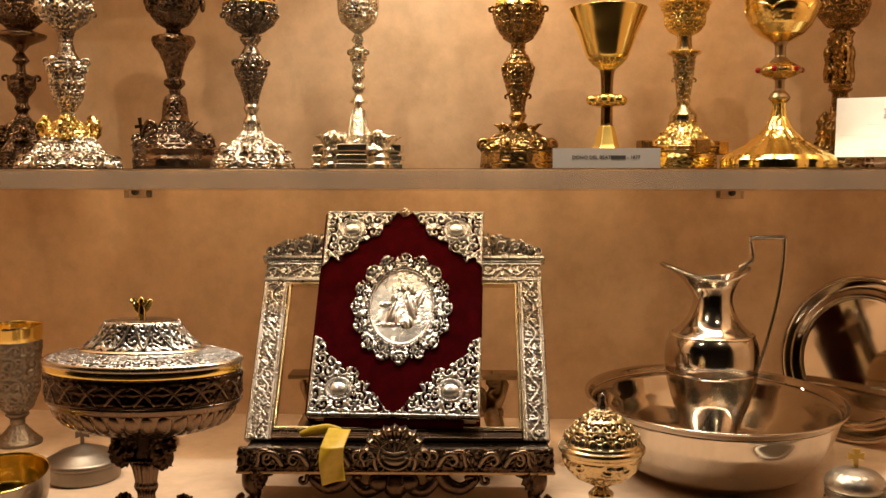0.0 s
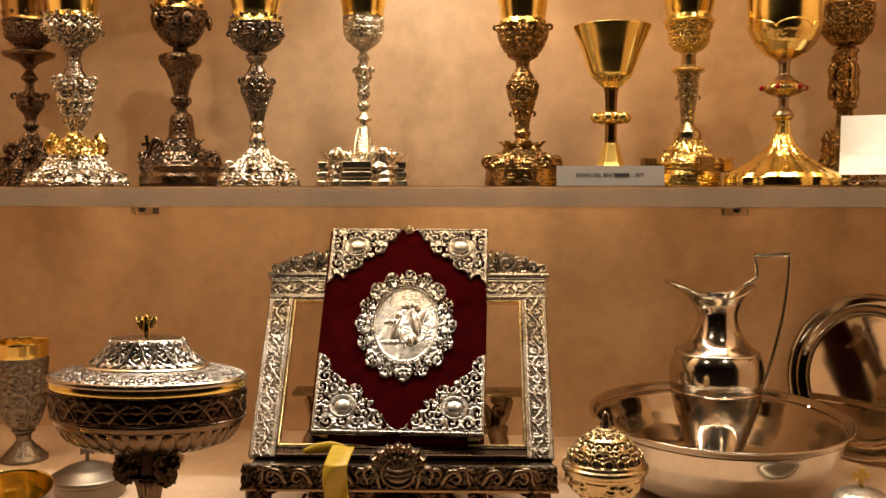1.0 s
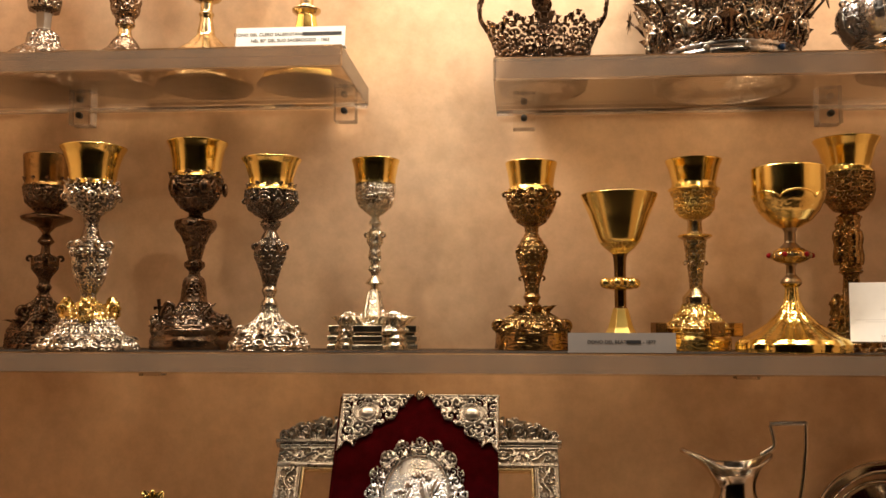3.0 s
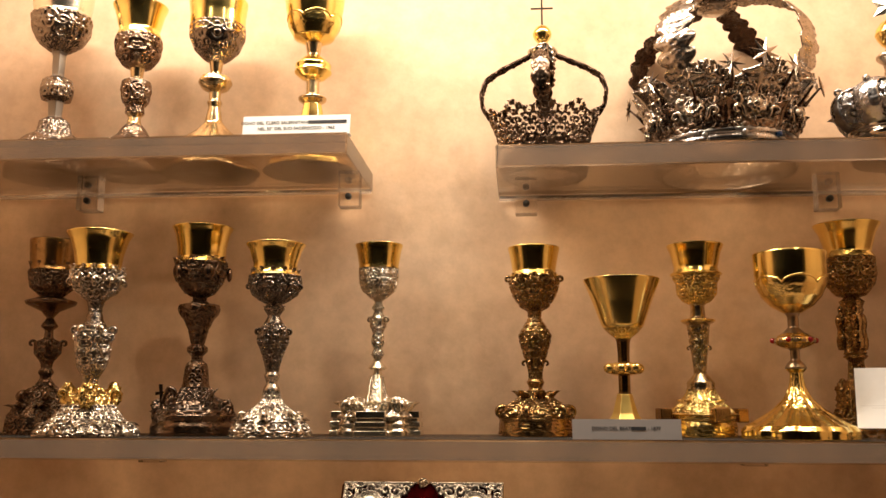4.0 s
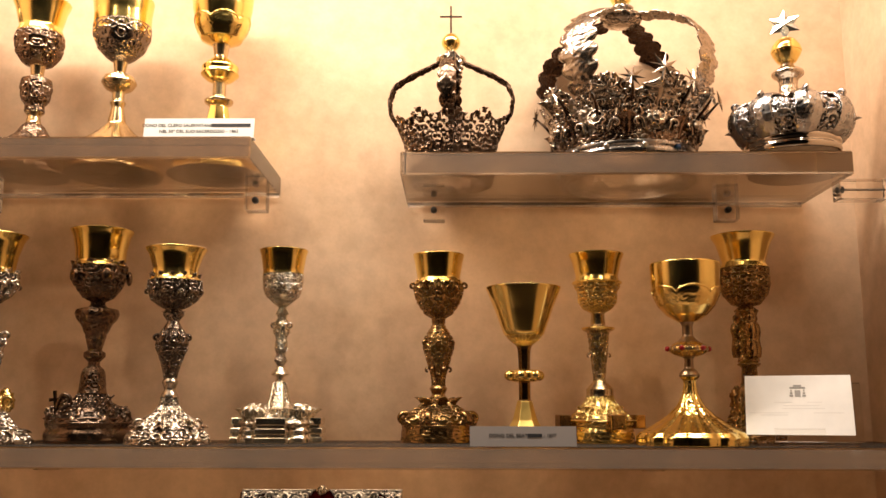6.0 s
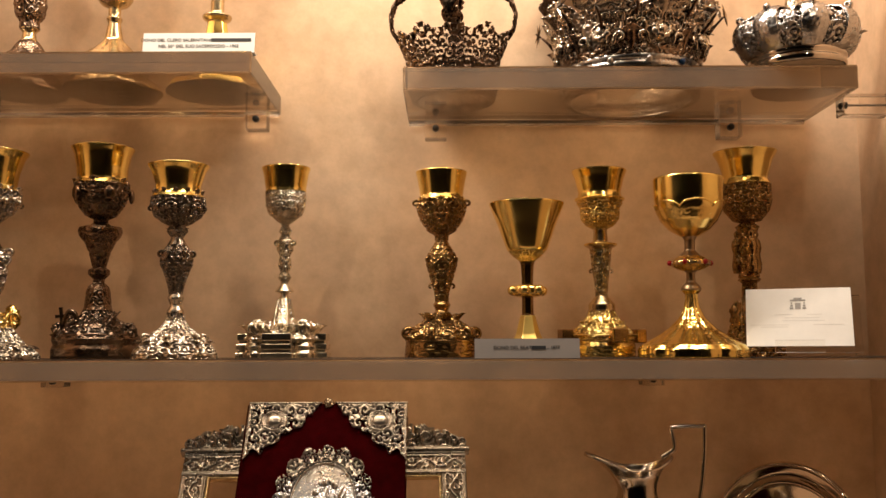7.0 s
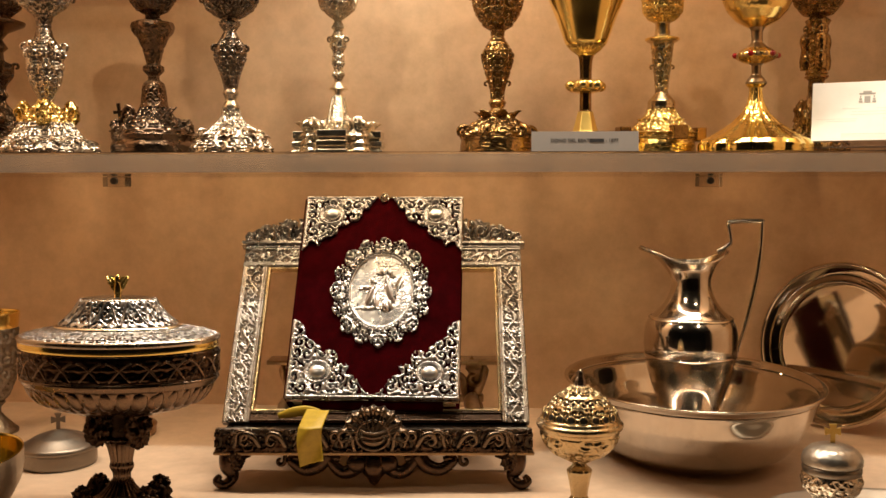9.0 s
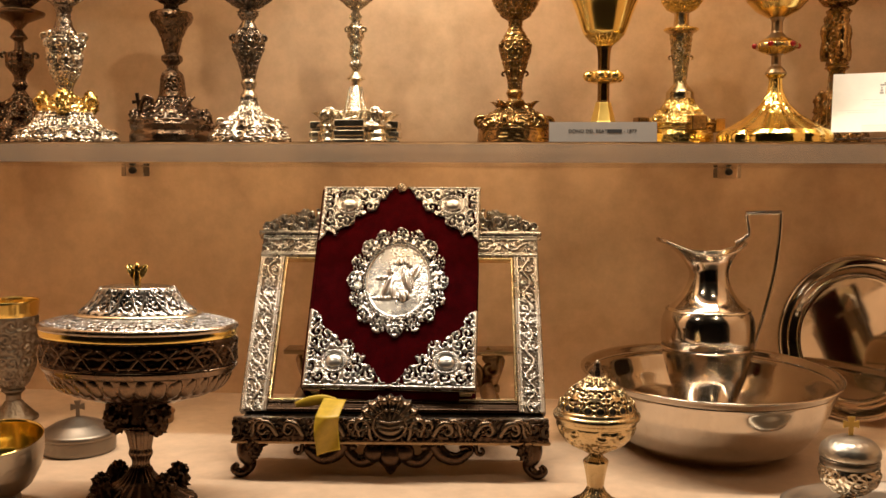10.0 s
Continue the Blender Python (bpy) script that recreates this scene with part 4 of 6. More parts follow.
def star(r, mat, points=8, inner=0.34):
    bm = bmesh.new()
    c1, c2 = bm.verts.new((0, -0.003, 0)), bm.verts.new((0, 0.002, 0))
    ring = []
    for k in range(points * 2):
        a = math.pi * k / points
        d = r if k % 2 == 0 else r * inner
        ring.append(bm.verts.new((d * math.sin(a), 0, d * math.cos(a))))
    for k in range(points * 2):
        bm.faces.new((c1, ring[k], ring[(k + 1) % (points * 2)]))
        bm.faces.new((c2, ring[(k + 1) % (points * 2)], ring[k]))
    bmesh.ops.recalc_face_normals(bm, faces=bm.faces)
    me = bpy.data.meshes.new("star")
    bm.to_mesh(me)
    bm.free()
    me.materials.append(mat)
    return me


GC = "crowns on the upper shelf"
e = thing("crown", 0.230, 1.350, SHELF_R, "small dark silver openwork crown with gold orb and cross", "crown", GC)
part("base_ring", lathe([(58, 0), (62, 1), (62.5, 8), (64, 10), (61, 12), (58, 12)], UMBER_LIT, 96, relief=0.4, close=False), e)
part("openwork_band", crown_band([(62, 10), (65, 24), (70, 42), (77, 60), (84, 76)], UMBER_LIT, 10, -0.55, 11, 0.014, 0.016, relief=3.0), e)
# the front arch takes the lit copy, the others the shaded one
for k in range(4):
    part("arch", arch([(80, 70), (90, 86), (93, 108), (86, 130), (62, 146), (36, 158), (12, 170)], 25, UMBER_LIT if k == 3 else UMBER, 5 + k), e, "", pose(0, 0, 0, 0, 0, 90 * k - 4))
# upper leaves in brighter silver, as if lit from above
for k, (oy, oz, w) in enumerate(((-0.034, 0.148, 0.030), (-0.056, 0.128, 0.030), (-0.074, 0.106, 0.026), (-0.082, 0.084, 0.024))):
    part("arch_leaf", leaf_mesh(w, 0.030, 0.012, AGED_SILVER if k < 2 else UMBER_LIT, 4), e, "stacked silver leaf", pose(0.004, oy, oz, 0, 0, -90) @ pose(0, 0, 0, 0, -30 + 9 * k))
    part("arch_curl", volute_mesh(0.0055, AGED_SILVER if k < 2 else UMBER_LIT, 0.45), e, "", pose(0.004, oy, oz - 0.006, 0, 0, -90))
part("finial", lathe([(3, 188), (8, 184), (5, 181), (22, 174), (20, 168), (8, 164)], SILVER, 64, relief=1.6, folds=6, size=0.007), e)
part("orb", lathe([(0.1, 216), (9, 212), (14, 204), (14.5, 200), (14, 197), (9, 189), (3, 186)], GOLD, 48), e, "gold orb")
part("base_pad", lathe([(52, 0.05), (52, 0.6), (58, 0.6), (59, 0.3), (58, 0.05)], FELT, 96, close=False), e, "pale ring pad under the crown")
part("cross", cross_mesh(0.034, 0.046, 0.0026, DARK_SILVER, 1.0), e, "thin dark cross", pose(0, 0, 0.214))

e = thing("crown", 0.492, 1.352, SHELF_R, "large silver openwork crown with leaf arches and stars", "crown", GC)
part("base_ring", lathe([(94, 0), (100, 1), (101, 8), (98, 10), (102, 13), (102, 19), (98, 22), (94, 22)], CHASED, 128, relief=0.5, close=False), e)
part("openwork_band", crown_band([(99, 18), (104, 42), (112, 70), (121, 92), (130, 110)], AGED_SILVER, 8, -0.78, 23, 0.018, 0.030, 0.0018, relief=3.6), e)
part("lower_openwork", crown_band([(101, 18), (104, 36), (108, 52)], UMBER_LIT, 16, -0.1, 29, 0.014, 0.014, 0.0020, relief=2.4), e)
for k in range(8):
    # cast cartouche: shell leaf on a boss between two scrolls
    m = pose(0, 0, 0, 0, 0, 45 * k + 13)
    part("leaf", leaf_mesh(0.066, 0.060, 0.020, AGED_SILVER, 5), e, "", m @ pose(0.105, 0, 0.050, 0, 16))
    part("rosette", lathe([(0.2, 7), (5, 6), (7, 3), (10, 6), (14, 4), (16, 0)], AGED_SILVER, 48, 0.001, lobes=10, lobe=0.16), e, "", m @ pose(0.109, 0, 0.050, 0, 80))
    for t in (-1, 1):
        part("volute", volute_mesh(0.008, AGED_SILVER, 0.46), e, "", m @ pose(0.105, 0.016 * t, 0.030, 0, 10, 90 * t))
    n = pose(0, 0, 0, 0, 0, 45 * k + 35.5)
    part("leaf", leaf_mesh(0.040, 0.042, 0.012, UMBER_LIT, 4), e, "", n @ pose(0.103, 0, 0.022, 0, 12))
for az, sz, sr in ((-56, 84, 20), (-6, 90, 19), (13, 104, 25), (33, 91, 21), (72, 86, 18), (110, 94, 22), (150, 90, 19), (196, 94, 22), (250, 88, 20), (-30, 74, 13), (52, 76, 13)):
    n = pose(0, 0, 0, 0, 0, az - 90)
    part("stalk", tube([(0.114, 0, sz / 1000 - 0.020), (0.124, 0.002, sz / 1000 - 0.008), (0.136, 0, sz / 1000 + 0.004)], [0.003, 0.002, 0.0015], UMBER, 8), e, "", n)
    part("star", star(sr / 1000, AGED_SILVER), e, "", n @ pose(0.138, 0, sz / 1000 + 0.006, 0, 0, 90) @ pose(0, 0, 0, -12, az % 17))
# rear arches painted dark as shaded, front ones bright as lit
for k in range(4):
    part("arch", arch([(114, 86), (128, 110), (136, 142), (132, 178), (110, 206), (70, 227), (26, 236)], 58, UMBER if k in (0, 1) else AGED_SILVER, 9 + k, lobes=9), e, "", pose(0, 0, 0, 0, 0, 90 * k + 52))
for k in range(12):
    a = radians(30 * k + 4)
    part("boss", ball(0.0045, BLUE_STONE if k == 10 else CHASED, (1, 1, 1), 12), e, "blue stone" if k == 10 else "", pose(0.1025 * math.cos(a), 0.1025 * math.sin(a), 0.0105))
part("base_pad", lathe([(88, 0.05), (88, 0.6), (96, 0.6), (97, 0.3), (96, 0.05)], FELT, 96, close=False), e, "pale ring pad under the crown")
part("finial", lathe([(8, 262), (18, 254), (12, 246), (32, 240), (28, 232), (8, 226)], AGED_SILVER, 72, relief=2.6, folds=4, size=0.010), e)
part("orb", lathe([(0.1, 292), (12, 287), (17, 278), (17, 272), (12, 263), (5, 259)], GOLD, 48), e, "gold orb")

e = thing("crown", 0.717, 1.288, SHELF_R, "closed bulbous silver crown with gold orb and star", "crown", GC)
part("base_ring", lathe([(56, 0), (64, 1), (66, 8), (63, 12), (66, 15), (66, 20), (63, 24)], STEEL, 128), e)
part("bulb", crown_band([(64, 21), (69, 25), (78, 36), (82, 48), (81, 60), (75, 70)], CHASED, 16, -0.50, 7, 0.014, 0.006, 0.0013, "bulb", 2.2, skin=2.0, solid_ends=0.004), e, "pierced chased silver bulb")
for k in range(8):
    m = pose(0, 0, 0, 0, 0, 45 * k - 94)
    part("rib", arch([(64, 21), (70, 25), (80, 37), (84, 50), (83, 62), (76, 72), (60, 79), (40, 82), (16, 84)], 54, CHASED, 3 + k, "rib", 0), e, "broad chased silver rib", m)
    part("rib_curl", volute_mesh(0.0065, CHASED, 0.42), e, "", m @ pose(0.070, 0, 0.066))
    n = pose(0, 0, 0, 0, 0, 45 * k - 71.5)
    part("leaf", leaf_mesh(0.030, 0.034, 0.016, CHASED, 4), e, "", n @ pose(0.067, 0, 0.026, 0, 24))
    part("leaf", leaf_mesh(0.020, 0.022, -0.006, CHASED, 3), e, "", n @ pose(0.082, 0, 0.052, 0, -12))
# dark sheet stands in for the shaded hollow of the open top
part("shade_sheet", lathe([(0.2, 72), (40, 70), (64, 62), (73, 54)], UMBER, 96, close=False), e, "added dark sheet for the shade between the ribs")
part("base_pad", lathe([(0.2, 0.04), (63, 0.04), (64, 0.0), (63, -0.1), (0.2, -0.1)], FELT, 64), e, "pale pad under the crown", pose(0, 0, 0.0))
part("neck", lathe([(20, 82), (14, 92), (12, 108), (13, 116), (22, 123), (22, 128), (10, 135), (8, 141)], SILVER, 72, relief=0.8, folds=8), e)
part("orb", lathe([(0.1, 182), (13, 177), (20, 167), (21, 160), (20, 154), (13, 143), (6, 139)], GOLD, 48), e, "gold orb")
part("orb_band", lathe([(21.3, 162), (21.9, 160), (21.3, 158)], GOLD, 48, close=False), e)
part("star", star(0.024, WHITE_SILVER, 6, 0.55), e, "silver star", pose(0, 0, 0.201, -6, 0, -20))


# ---- lectern and book ----
# both lean back; local x right, y into the sheet, z up along the slope
STAND_X = 0.0675
e = thing("book_stand", STAND_X, 1.10, TABLE, "carved and chased silver lectern with open frame and dark ledge", "book stand", turn=3.0)
SLOPE = 37.0
FR = pose(0, 0.0, 0.060, -SLOPE)   # frame's foot
FW, FH, FB = 0.366, 0.252, 0.033


def bar(length, width, mat, seed, name):
    """The raised vine and lips of a flat bar along x, cut out of its ground."""
    nu, nv = int(length / 0.0011), int(width / 0.0010)
    U, V = np.meshgrid(np.linspace(0, length, nu), np.linspace(0, width, nv), indexing="ij")
    c = V - width / 2
    phase = U / 0.019 * np.pi
    wave = np.sin(phase) * width * 0.15
    stem = np.exp(-((c - wave) / 0.0016) ** 2)
    cx = (np.mod(phase, np.pi) - np.pi / 2) * 0.019 / np.pi
    side = np.where(np.mod(phase, 2 * np.pi) < np.pi, -1.0, 1.0)
    rad = np.hypot(cx, c - side * width * 0.10)
    flower = np.clip(1 - np.abs(rad - 0.0030) / 0.0016, 0, 1) + np.clip(1 - rad / 0.0014, 0, 1)
    leaf = np.clip(scroll(U + seed, np.abs(c), seed, 0.0085), 0, 1) * 0.8
    h = np.maximum(np.maximum(stem, flower), leaf)
    d = np.minimum(V, width - V)
    lip = np.exp(-((d - 0.0022) / 0.0014) ** 2) + 0.7 * np.exp(-((d - 0.0058) / 0.0008) ** 2)
    h = np.where(d < 0.0070, 0, h)
    keep = (h > 0.22) | (d < 0.0068)
    rise = 0.0006 + 0.0016 * h + 0.0026 * lip
    P = np.stack([U, -0.0045 - rise, V], -1)
    Q = np.stack([U, 0 * U - 0.0042, V], -1)
    return slab(P, Q, keep[:-1, :-1] & keep[1:, 1:], mat, False, name)


def framed(name, length, width, seed, m, mat=FRAME_SILVER):
    part(name, box(length, 0.009, width, OXIDE, 0.0008), e, "dark oxidised ground", m @ pose(length / 2, 0, 0))
    part("chasing", bar(length, width, mat, seed, name), e, "raised silver vine", m)


for s in (-1, 1):
    framed("side_bar", FH - FB, FB, 3 + s, FR @ pose(s * (FW / 2 - FB / 2) + FB / 2, 0, 0.0, 0, -90))
    part("gilt_trim", box(0.003, 0.010, FH - FB - 0.014, PALE_GILT, 0.0008), e, "thin gilt moulding", FR @ pose(s * (FW / 2 - FB - 0.0016), 0, 0.015))
framed("top_bar", FW, FB, 9, FR @ pose(-FW / 2, 0, FH - FB))
# bottom bar in darker metal: the book's shadow put into its colour
framed("bottom_bar", FW - 2 * FB, 0.014, 12, FR @ pose(-FW / 2 + FB, 0, 0.0), UMBER)
for zz in (0.0145, FH - FB - 0.0035):
    part("gilt_trim", box(FW - 2 * FB - 0.006, 0.010, 0.003, PALE_GILT, 0.0008), e, "thin gilt moulding", FR @ pose(0, 0, zz))
part("cornice", box(FW + 0.012, 0.016, 0.006, FRAME_SILVER, 0.0018), e, "silver moulding", FR @ pose(0, -0.002, FH))


def crest(width, height, mat, seed, edge, thick=0.006, name="crest", thr=-0.3, size=0.012, res=0.0013):
    """A pierced foliate cresting, mirrored about its middle; edge(a) gives the height from 0 to 1, a = 0 in the middle."""
    nu, nv = int(width / res), int(height / res)
    u, v = np.linspace(-width / 2, width / 2, nu), np.linspace(0, height, nv)
    U, V = np.meshgrid(u, v, indexing="ij")
    a = np.abs(U)
    h = scroll(a + seed * 0.13, V + seed * 0.31, seed, size)
    top = height * edge(a / (width / 2)) * (0.86 + 0.28 * vnoise(a / 0.008, a * 0, seed + 2))
    keep = (V < top) & ((h > thr) | (V < height * 0.16))
    rise = thick * (0.55 + 0.45 * h) + 0.35 * thick * np.clip(1 - V / np.maximum(top, 1e-4), 0, 1)
    P = np.stack([U, -np.maximum(rise, 0.0012), V], -1)
    Q = np.stack([U, 0 * U + 0.002, V], -1)
    m = keep[:-1, :-1] & keep[1:, 1:]
    return slab(P, Q, m, mat, False, name)


part("crest", crest(FW + 0.004, 0.034, FRAME_SILVER, 17, lambda a: np.interp(a, [0, 0.3, 0.55, 0.72, 0.86, 1], [1.0, 0.8, 0.95, 0.95, 0.78, 0.35]), thr=-0.7, size=0.016), e, "pierced acanthus cresting", FR @ pose(0, 0, FH + 0.006, 22))

for s in (-1, 1):
    # acanthus leaves and curls on the cresting
    for x0, r in ((0.122, 0.0085), (0.142, 0.0075), (0.160, 0.0065), (0.174, 0.0050)):
        part("crest_scroll", volute_mesh(r, FRAME_SILVER, 0.36), e, "", FR @ pose(s * x0, -0.006, FH + 0.007, 18) @ Matrix.Diagonal((s, 1, 1, 1)))
    for x0, h in ((0.112, 0.030), (0.132, 0.028), (0.152, 0.022)):
        part("crest_leaf", leaf_mesh(0.018, h, 0.008, FRAME_SILVER, 4), e, "", FR @ pose(s * x0, -0.006, FH + 0.006, 14, s * 30) @ pose(0, 0, 0, 0, 0, -90))

# ledge, apron, shell and feet
part("ledge", box(0.358, 0.070, 0.012, UMBER, 0.003), e, "dark chased ledge", pose(0.002, -0.024, 0.048))


part("ledge_front", box(0.358, 0.008, 0.026, OXIDE, 0.001), e, "dark ground", pose(0.002, -0.057, 0.044))
part("ledge_chasing", crest(0.358, 0.026, UMBER, 7, lambda a: 1.2 + 0 * a, 0.0045, thr=-0.1, size=0.016, res=0.0011), e, "dark chased foliage", pose(0.002, -0.0608, 0.044))
part("ledge_moulding", box(0.362, 0.012, 0.0045, BRONZE, 0.0015), e, "dark moulding", pose(0.002, -0.059, 0.0405))


def shell_mesh(rx, rz, flutes, mat):
    """A fan of flutes round the origin, upper half and a little more, domed towards -y."""
    th, f = np.meshgrid(np.linspace(-0.35, math.pi + 0.35, flutes * 10 + 1), np.linspace(0.0, 1, 16), indexing="ij")
    w = np.abs(np.cos((th + 0.35) / (math.pi + 0.7) * math.pi * flutes))
    rim = 0.90 + 0.10 * (1 - w)
    X, Z = rx * f * rim * np.cos(th), rz * f * rim * np.sin(th)
    Y = -0.012 * (1 - f ** 2) - 0.0045 * f * (1 - w) - 0.004 * np.exp(-((f - 0.9) / 0.08) ** 2)
    P = np.stack([X, Y, Z], -1)
    return slab(P, np.stack([X, 0 * X + 0.003, Z], -1), np.ones((X.shape[0] - 1, 15), bool), mat, False, "shell")


WORN = metal("worn_dark_silver", (0.17, 0.125, 0.088), (0.035, 0.025, 0.018), 0.27, 0.06, 0.56, 0.35, 300)
cart = part("cartouche", ball(0.0165, WORN, (1.15, 0.5, 1.0), 32), e, "oval shield with a shell above", pose(0.002, -0.068, 0.066))
part("shell", shell_mesh(0.037, 0.034, 11, WORN), cart, "", pose(0, 0.004, 0.000, 6))
part("shield_rim", tube([(0.0185 * math.cos(k * 0.5236), -0.005, 0.0165 * math.sin(k * 0.5236)) for k in range(13)], [0.0022] * 13, WORN, 8, steps=3), cart)
for k in range(3):
    part("shield_band", tube([(-0.012, -0.0085, 0.005 - 0.005 * k), (0, -0.0100, 0.003 - 0.005 * k), (0.012, -0.0085, 0.005 - 0.005 * k)], [0.0012] * 3, WORN, 6), cart)
for s in (-1, 1):
    flip = Matrix.Diagonal((s, 1, 1, 1))
    part("volute", volute_mesh(0.011, WORN, 0.30), cart, "", pose(s * 0.020, 0.000, -0.020) @ flip)
    part("volute", volute_mesh(0.008, WORN, 0.34), cart, "", pose(s * 0.034, 0.002, -0.016) @ flip)
    # acanthus running along the ledge from the shell to the corners
    for k in range(5):
        x0 = 0.050 + 0.0245 * k + 0.003 * math.sin(k * 2.3)
        if k in (1, 4):
            part("ledge_volute", volute_mesh(0.0085, WORN, 0.36), e, "worn dark scroll", pose(s * (x0 + 0.006), -0.066, 0.050) @ Matrix.Diagonal((-s, 1, 1, 1)))
            part("ledge_leaf", leaf_mesh(0.018, 0.024, 0.007, WORN, 4), e, "worn dark leaf", pose(s * (x0 + 0.012), -0.064, 0.050, 0, s * -30) @ pose(0, 0, 0, 0, 0, -90))
            continue
        part("ledge_scroll", tube([(s * x0, -0.066, 0.050), (s * (x0 + 0.008), -0.068, 0.064), (s * (x0 + 0.018), -0.068, 0.066), (s * (x0 + 0.022), -0.067, 0.058), (s * (x0 + 0.017), -0.067, 0.053), (s * (x0 + 0.013), -0.067, 0.057)], [0.0030, 0.0036, 0.0030, 0.0026, 0.0022, 0.0014], WORN, 8, steps=4), e, "worn dark scroll")
        part("ledge_leaf", leaf_mesh(0.013, 0.026, 0.006, WORN, 3), e, "worn dark leaf", pose(s * (x0 + 0.004), -0.064, 0.052, 0, s * 58) @ pose(0, 0, 0, 0, 0, -90))
    # hanging apron: two S-scrolls to each side of the pendant
    for x0, w, h in ((0.012, 0.040, 0.017), (0.052, 0.046, 0.014)):
        part("apron_scroll", tube([(s * x0, -0.056, 0.040), (s * (x0 + 0.20 * w), -0.057, 0.041 - h), (s * (x0 + 0.55 * w), -0.057, 0.038 - 1.1 * h), (s * (x0 + 0.85 * w), -0.057, 0.042 - 0.7 * h), (s * (x0 + 0.80 * w), -0.057, 0.036), (s * (x0 + 0.62 * w), -0.057, 0.034)], [0.0085, 0.0085, 0.0076, 0.0060, 0.0046, 0.003], UMBER, 8, steps=5, flat=0.6), e, "dark hanging scroll")
    part("apron_drop", volute_mesh(0.0055, UMBER, 0.5), e, "dark small curl", pose(s * 0.098, -0.056, 0.040, 180) @ flip)
    part("pendant_lobe", ball(0.0130, UMBER, (1, 0.6, 0.90), 20), e, "", pose(s * 0.0165, -0.058, 0.030))
part("pendant", lathe([(0.2, 0), (4.5, 3), (6.5, 8), (12, 14), (15, 22), (12, 34), (6, 40), (0.2, 41)][::-1], UMBER, 32, lobes=6, lobe=0.15, squash=(1, 0.7)), e, "dark drop ornament", pose(0.002, -0.058, 0.004))
for s in (-1, 1):
    part("foot", tube([(s * 0.144, -0.046, 0.046), (s * 0.160, -0.052, 0.040), (s * 0.164, -0.054, 0.026), (s * 0.159, -0.052, 0.013), (s * 0.168, -0.058, 0.005), (s * 0.176, -0.060, 0.010), (s * 0.172, -0.060, 0.016)], [0.013, 0.0135, 0.010, 0.0065, 0.0055, 0.005, 0.003], UMBER, 14), e, "scrolled cabriole foot")
    part("foot_leaf", clump(UMBER, 0.008, 51 + s, 0.010, 9, 0.006), e, "", pose(s * 0.157, -0.056, 0.036))
    part("foot", tube([(s * 0.120, 0.150, 0.060), (s * 0.128, 0.160, 0.034), (s * 0.124, 0.158, 0.012), (s * 0.132, 0.162, 0.005)], [0.009, 0.009, 0.006, 0.005], BRONZE, 12), e, "rear foot")
    part("rear_bracket", tube([(s * 0.120, 0.012, 0.060), (s * 0.116, 0.070, 0.070), (s * 0.118, 0.120, 0.062), (s * 0.120, 0.154, 0.058)], [0.008, 0.010, 0.009, 0.008], BRONZE, 12), e, "bronze bracket")
    part("rear_strut", tube([(s * 0.120, 0.154, 0.060), (s * 0.128, 0.150, 0.095), (s * 0.118, 0.146, 0.100), (s * 0.126, 0.144, 0.108)], [0.010, 0.014, 0.008, 0.012], BRONZE, 12, flat=0.5), e, "scrolled bronze strut")
    part("rear_scroll", volute_mesh(0.015, BRONZE, 0.34), e, "bronze scroll", pose(s * 0.112, 0.146, 0.058) @ Matrix.Diagonal((-s, 1, 1, 1)))
    part("rear_scroll", volute_mesh(0.012, BRONZE, 0.38), e, "bronze scroll", pose(s * 0.136, 0.146, 0.104, 180) @ Matrix.Diagonal((-s, 1, 1, 1)))
part("rear_rail", box(0.310, 0.040, 0.006, BRONZE, 0.0015), e, "bronze rail", pose(0, 0.150, 0.106))
part("rear_rail", box(0.270, 0.012, 0.010, BRONZE, 0.0015), e, "bronze rail", pose(0, 0.154, 0.052))

# book
BW, BH, BT = 0.208, 0.282, 0.042
bk = thing("missal", 0.063, 1.112, 1.132, "closed missal in burgundy velvet with pierced silver corners and medallion", "book")
bk.matrix_basis = pose(0.062, 1.105, 1.139, -32.0)
# local: x right, z up the cover, -y out of the cover
part("cover_front", box(BW, 0.005, BH, VELVET, 0.0018), bk, "burgundy velvet", pose(0, 0.0025, 0))
part("cover_back", box(BW, 0.005, BH, VELVET, 0.0018), bk, "burgundy velvet", pose(0, BT - 0.0025, 0))
part("spine", box(0.006, BT - 0.002, BH, VELVET, 0.0025), bk, "burgundy velvet", pose(-BW / 2 - 0.001, BT / 2, 0))
part("pages", box(BW - 0.008, BT - 0.011, BH - 0.008, PAGES, 0.001), bk, "gilt page block", pose(-0.001, BT / 2, 0.004))


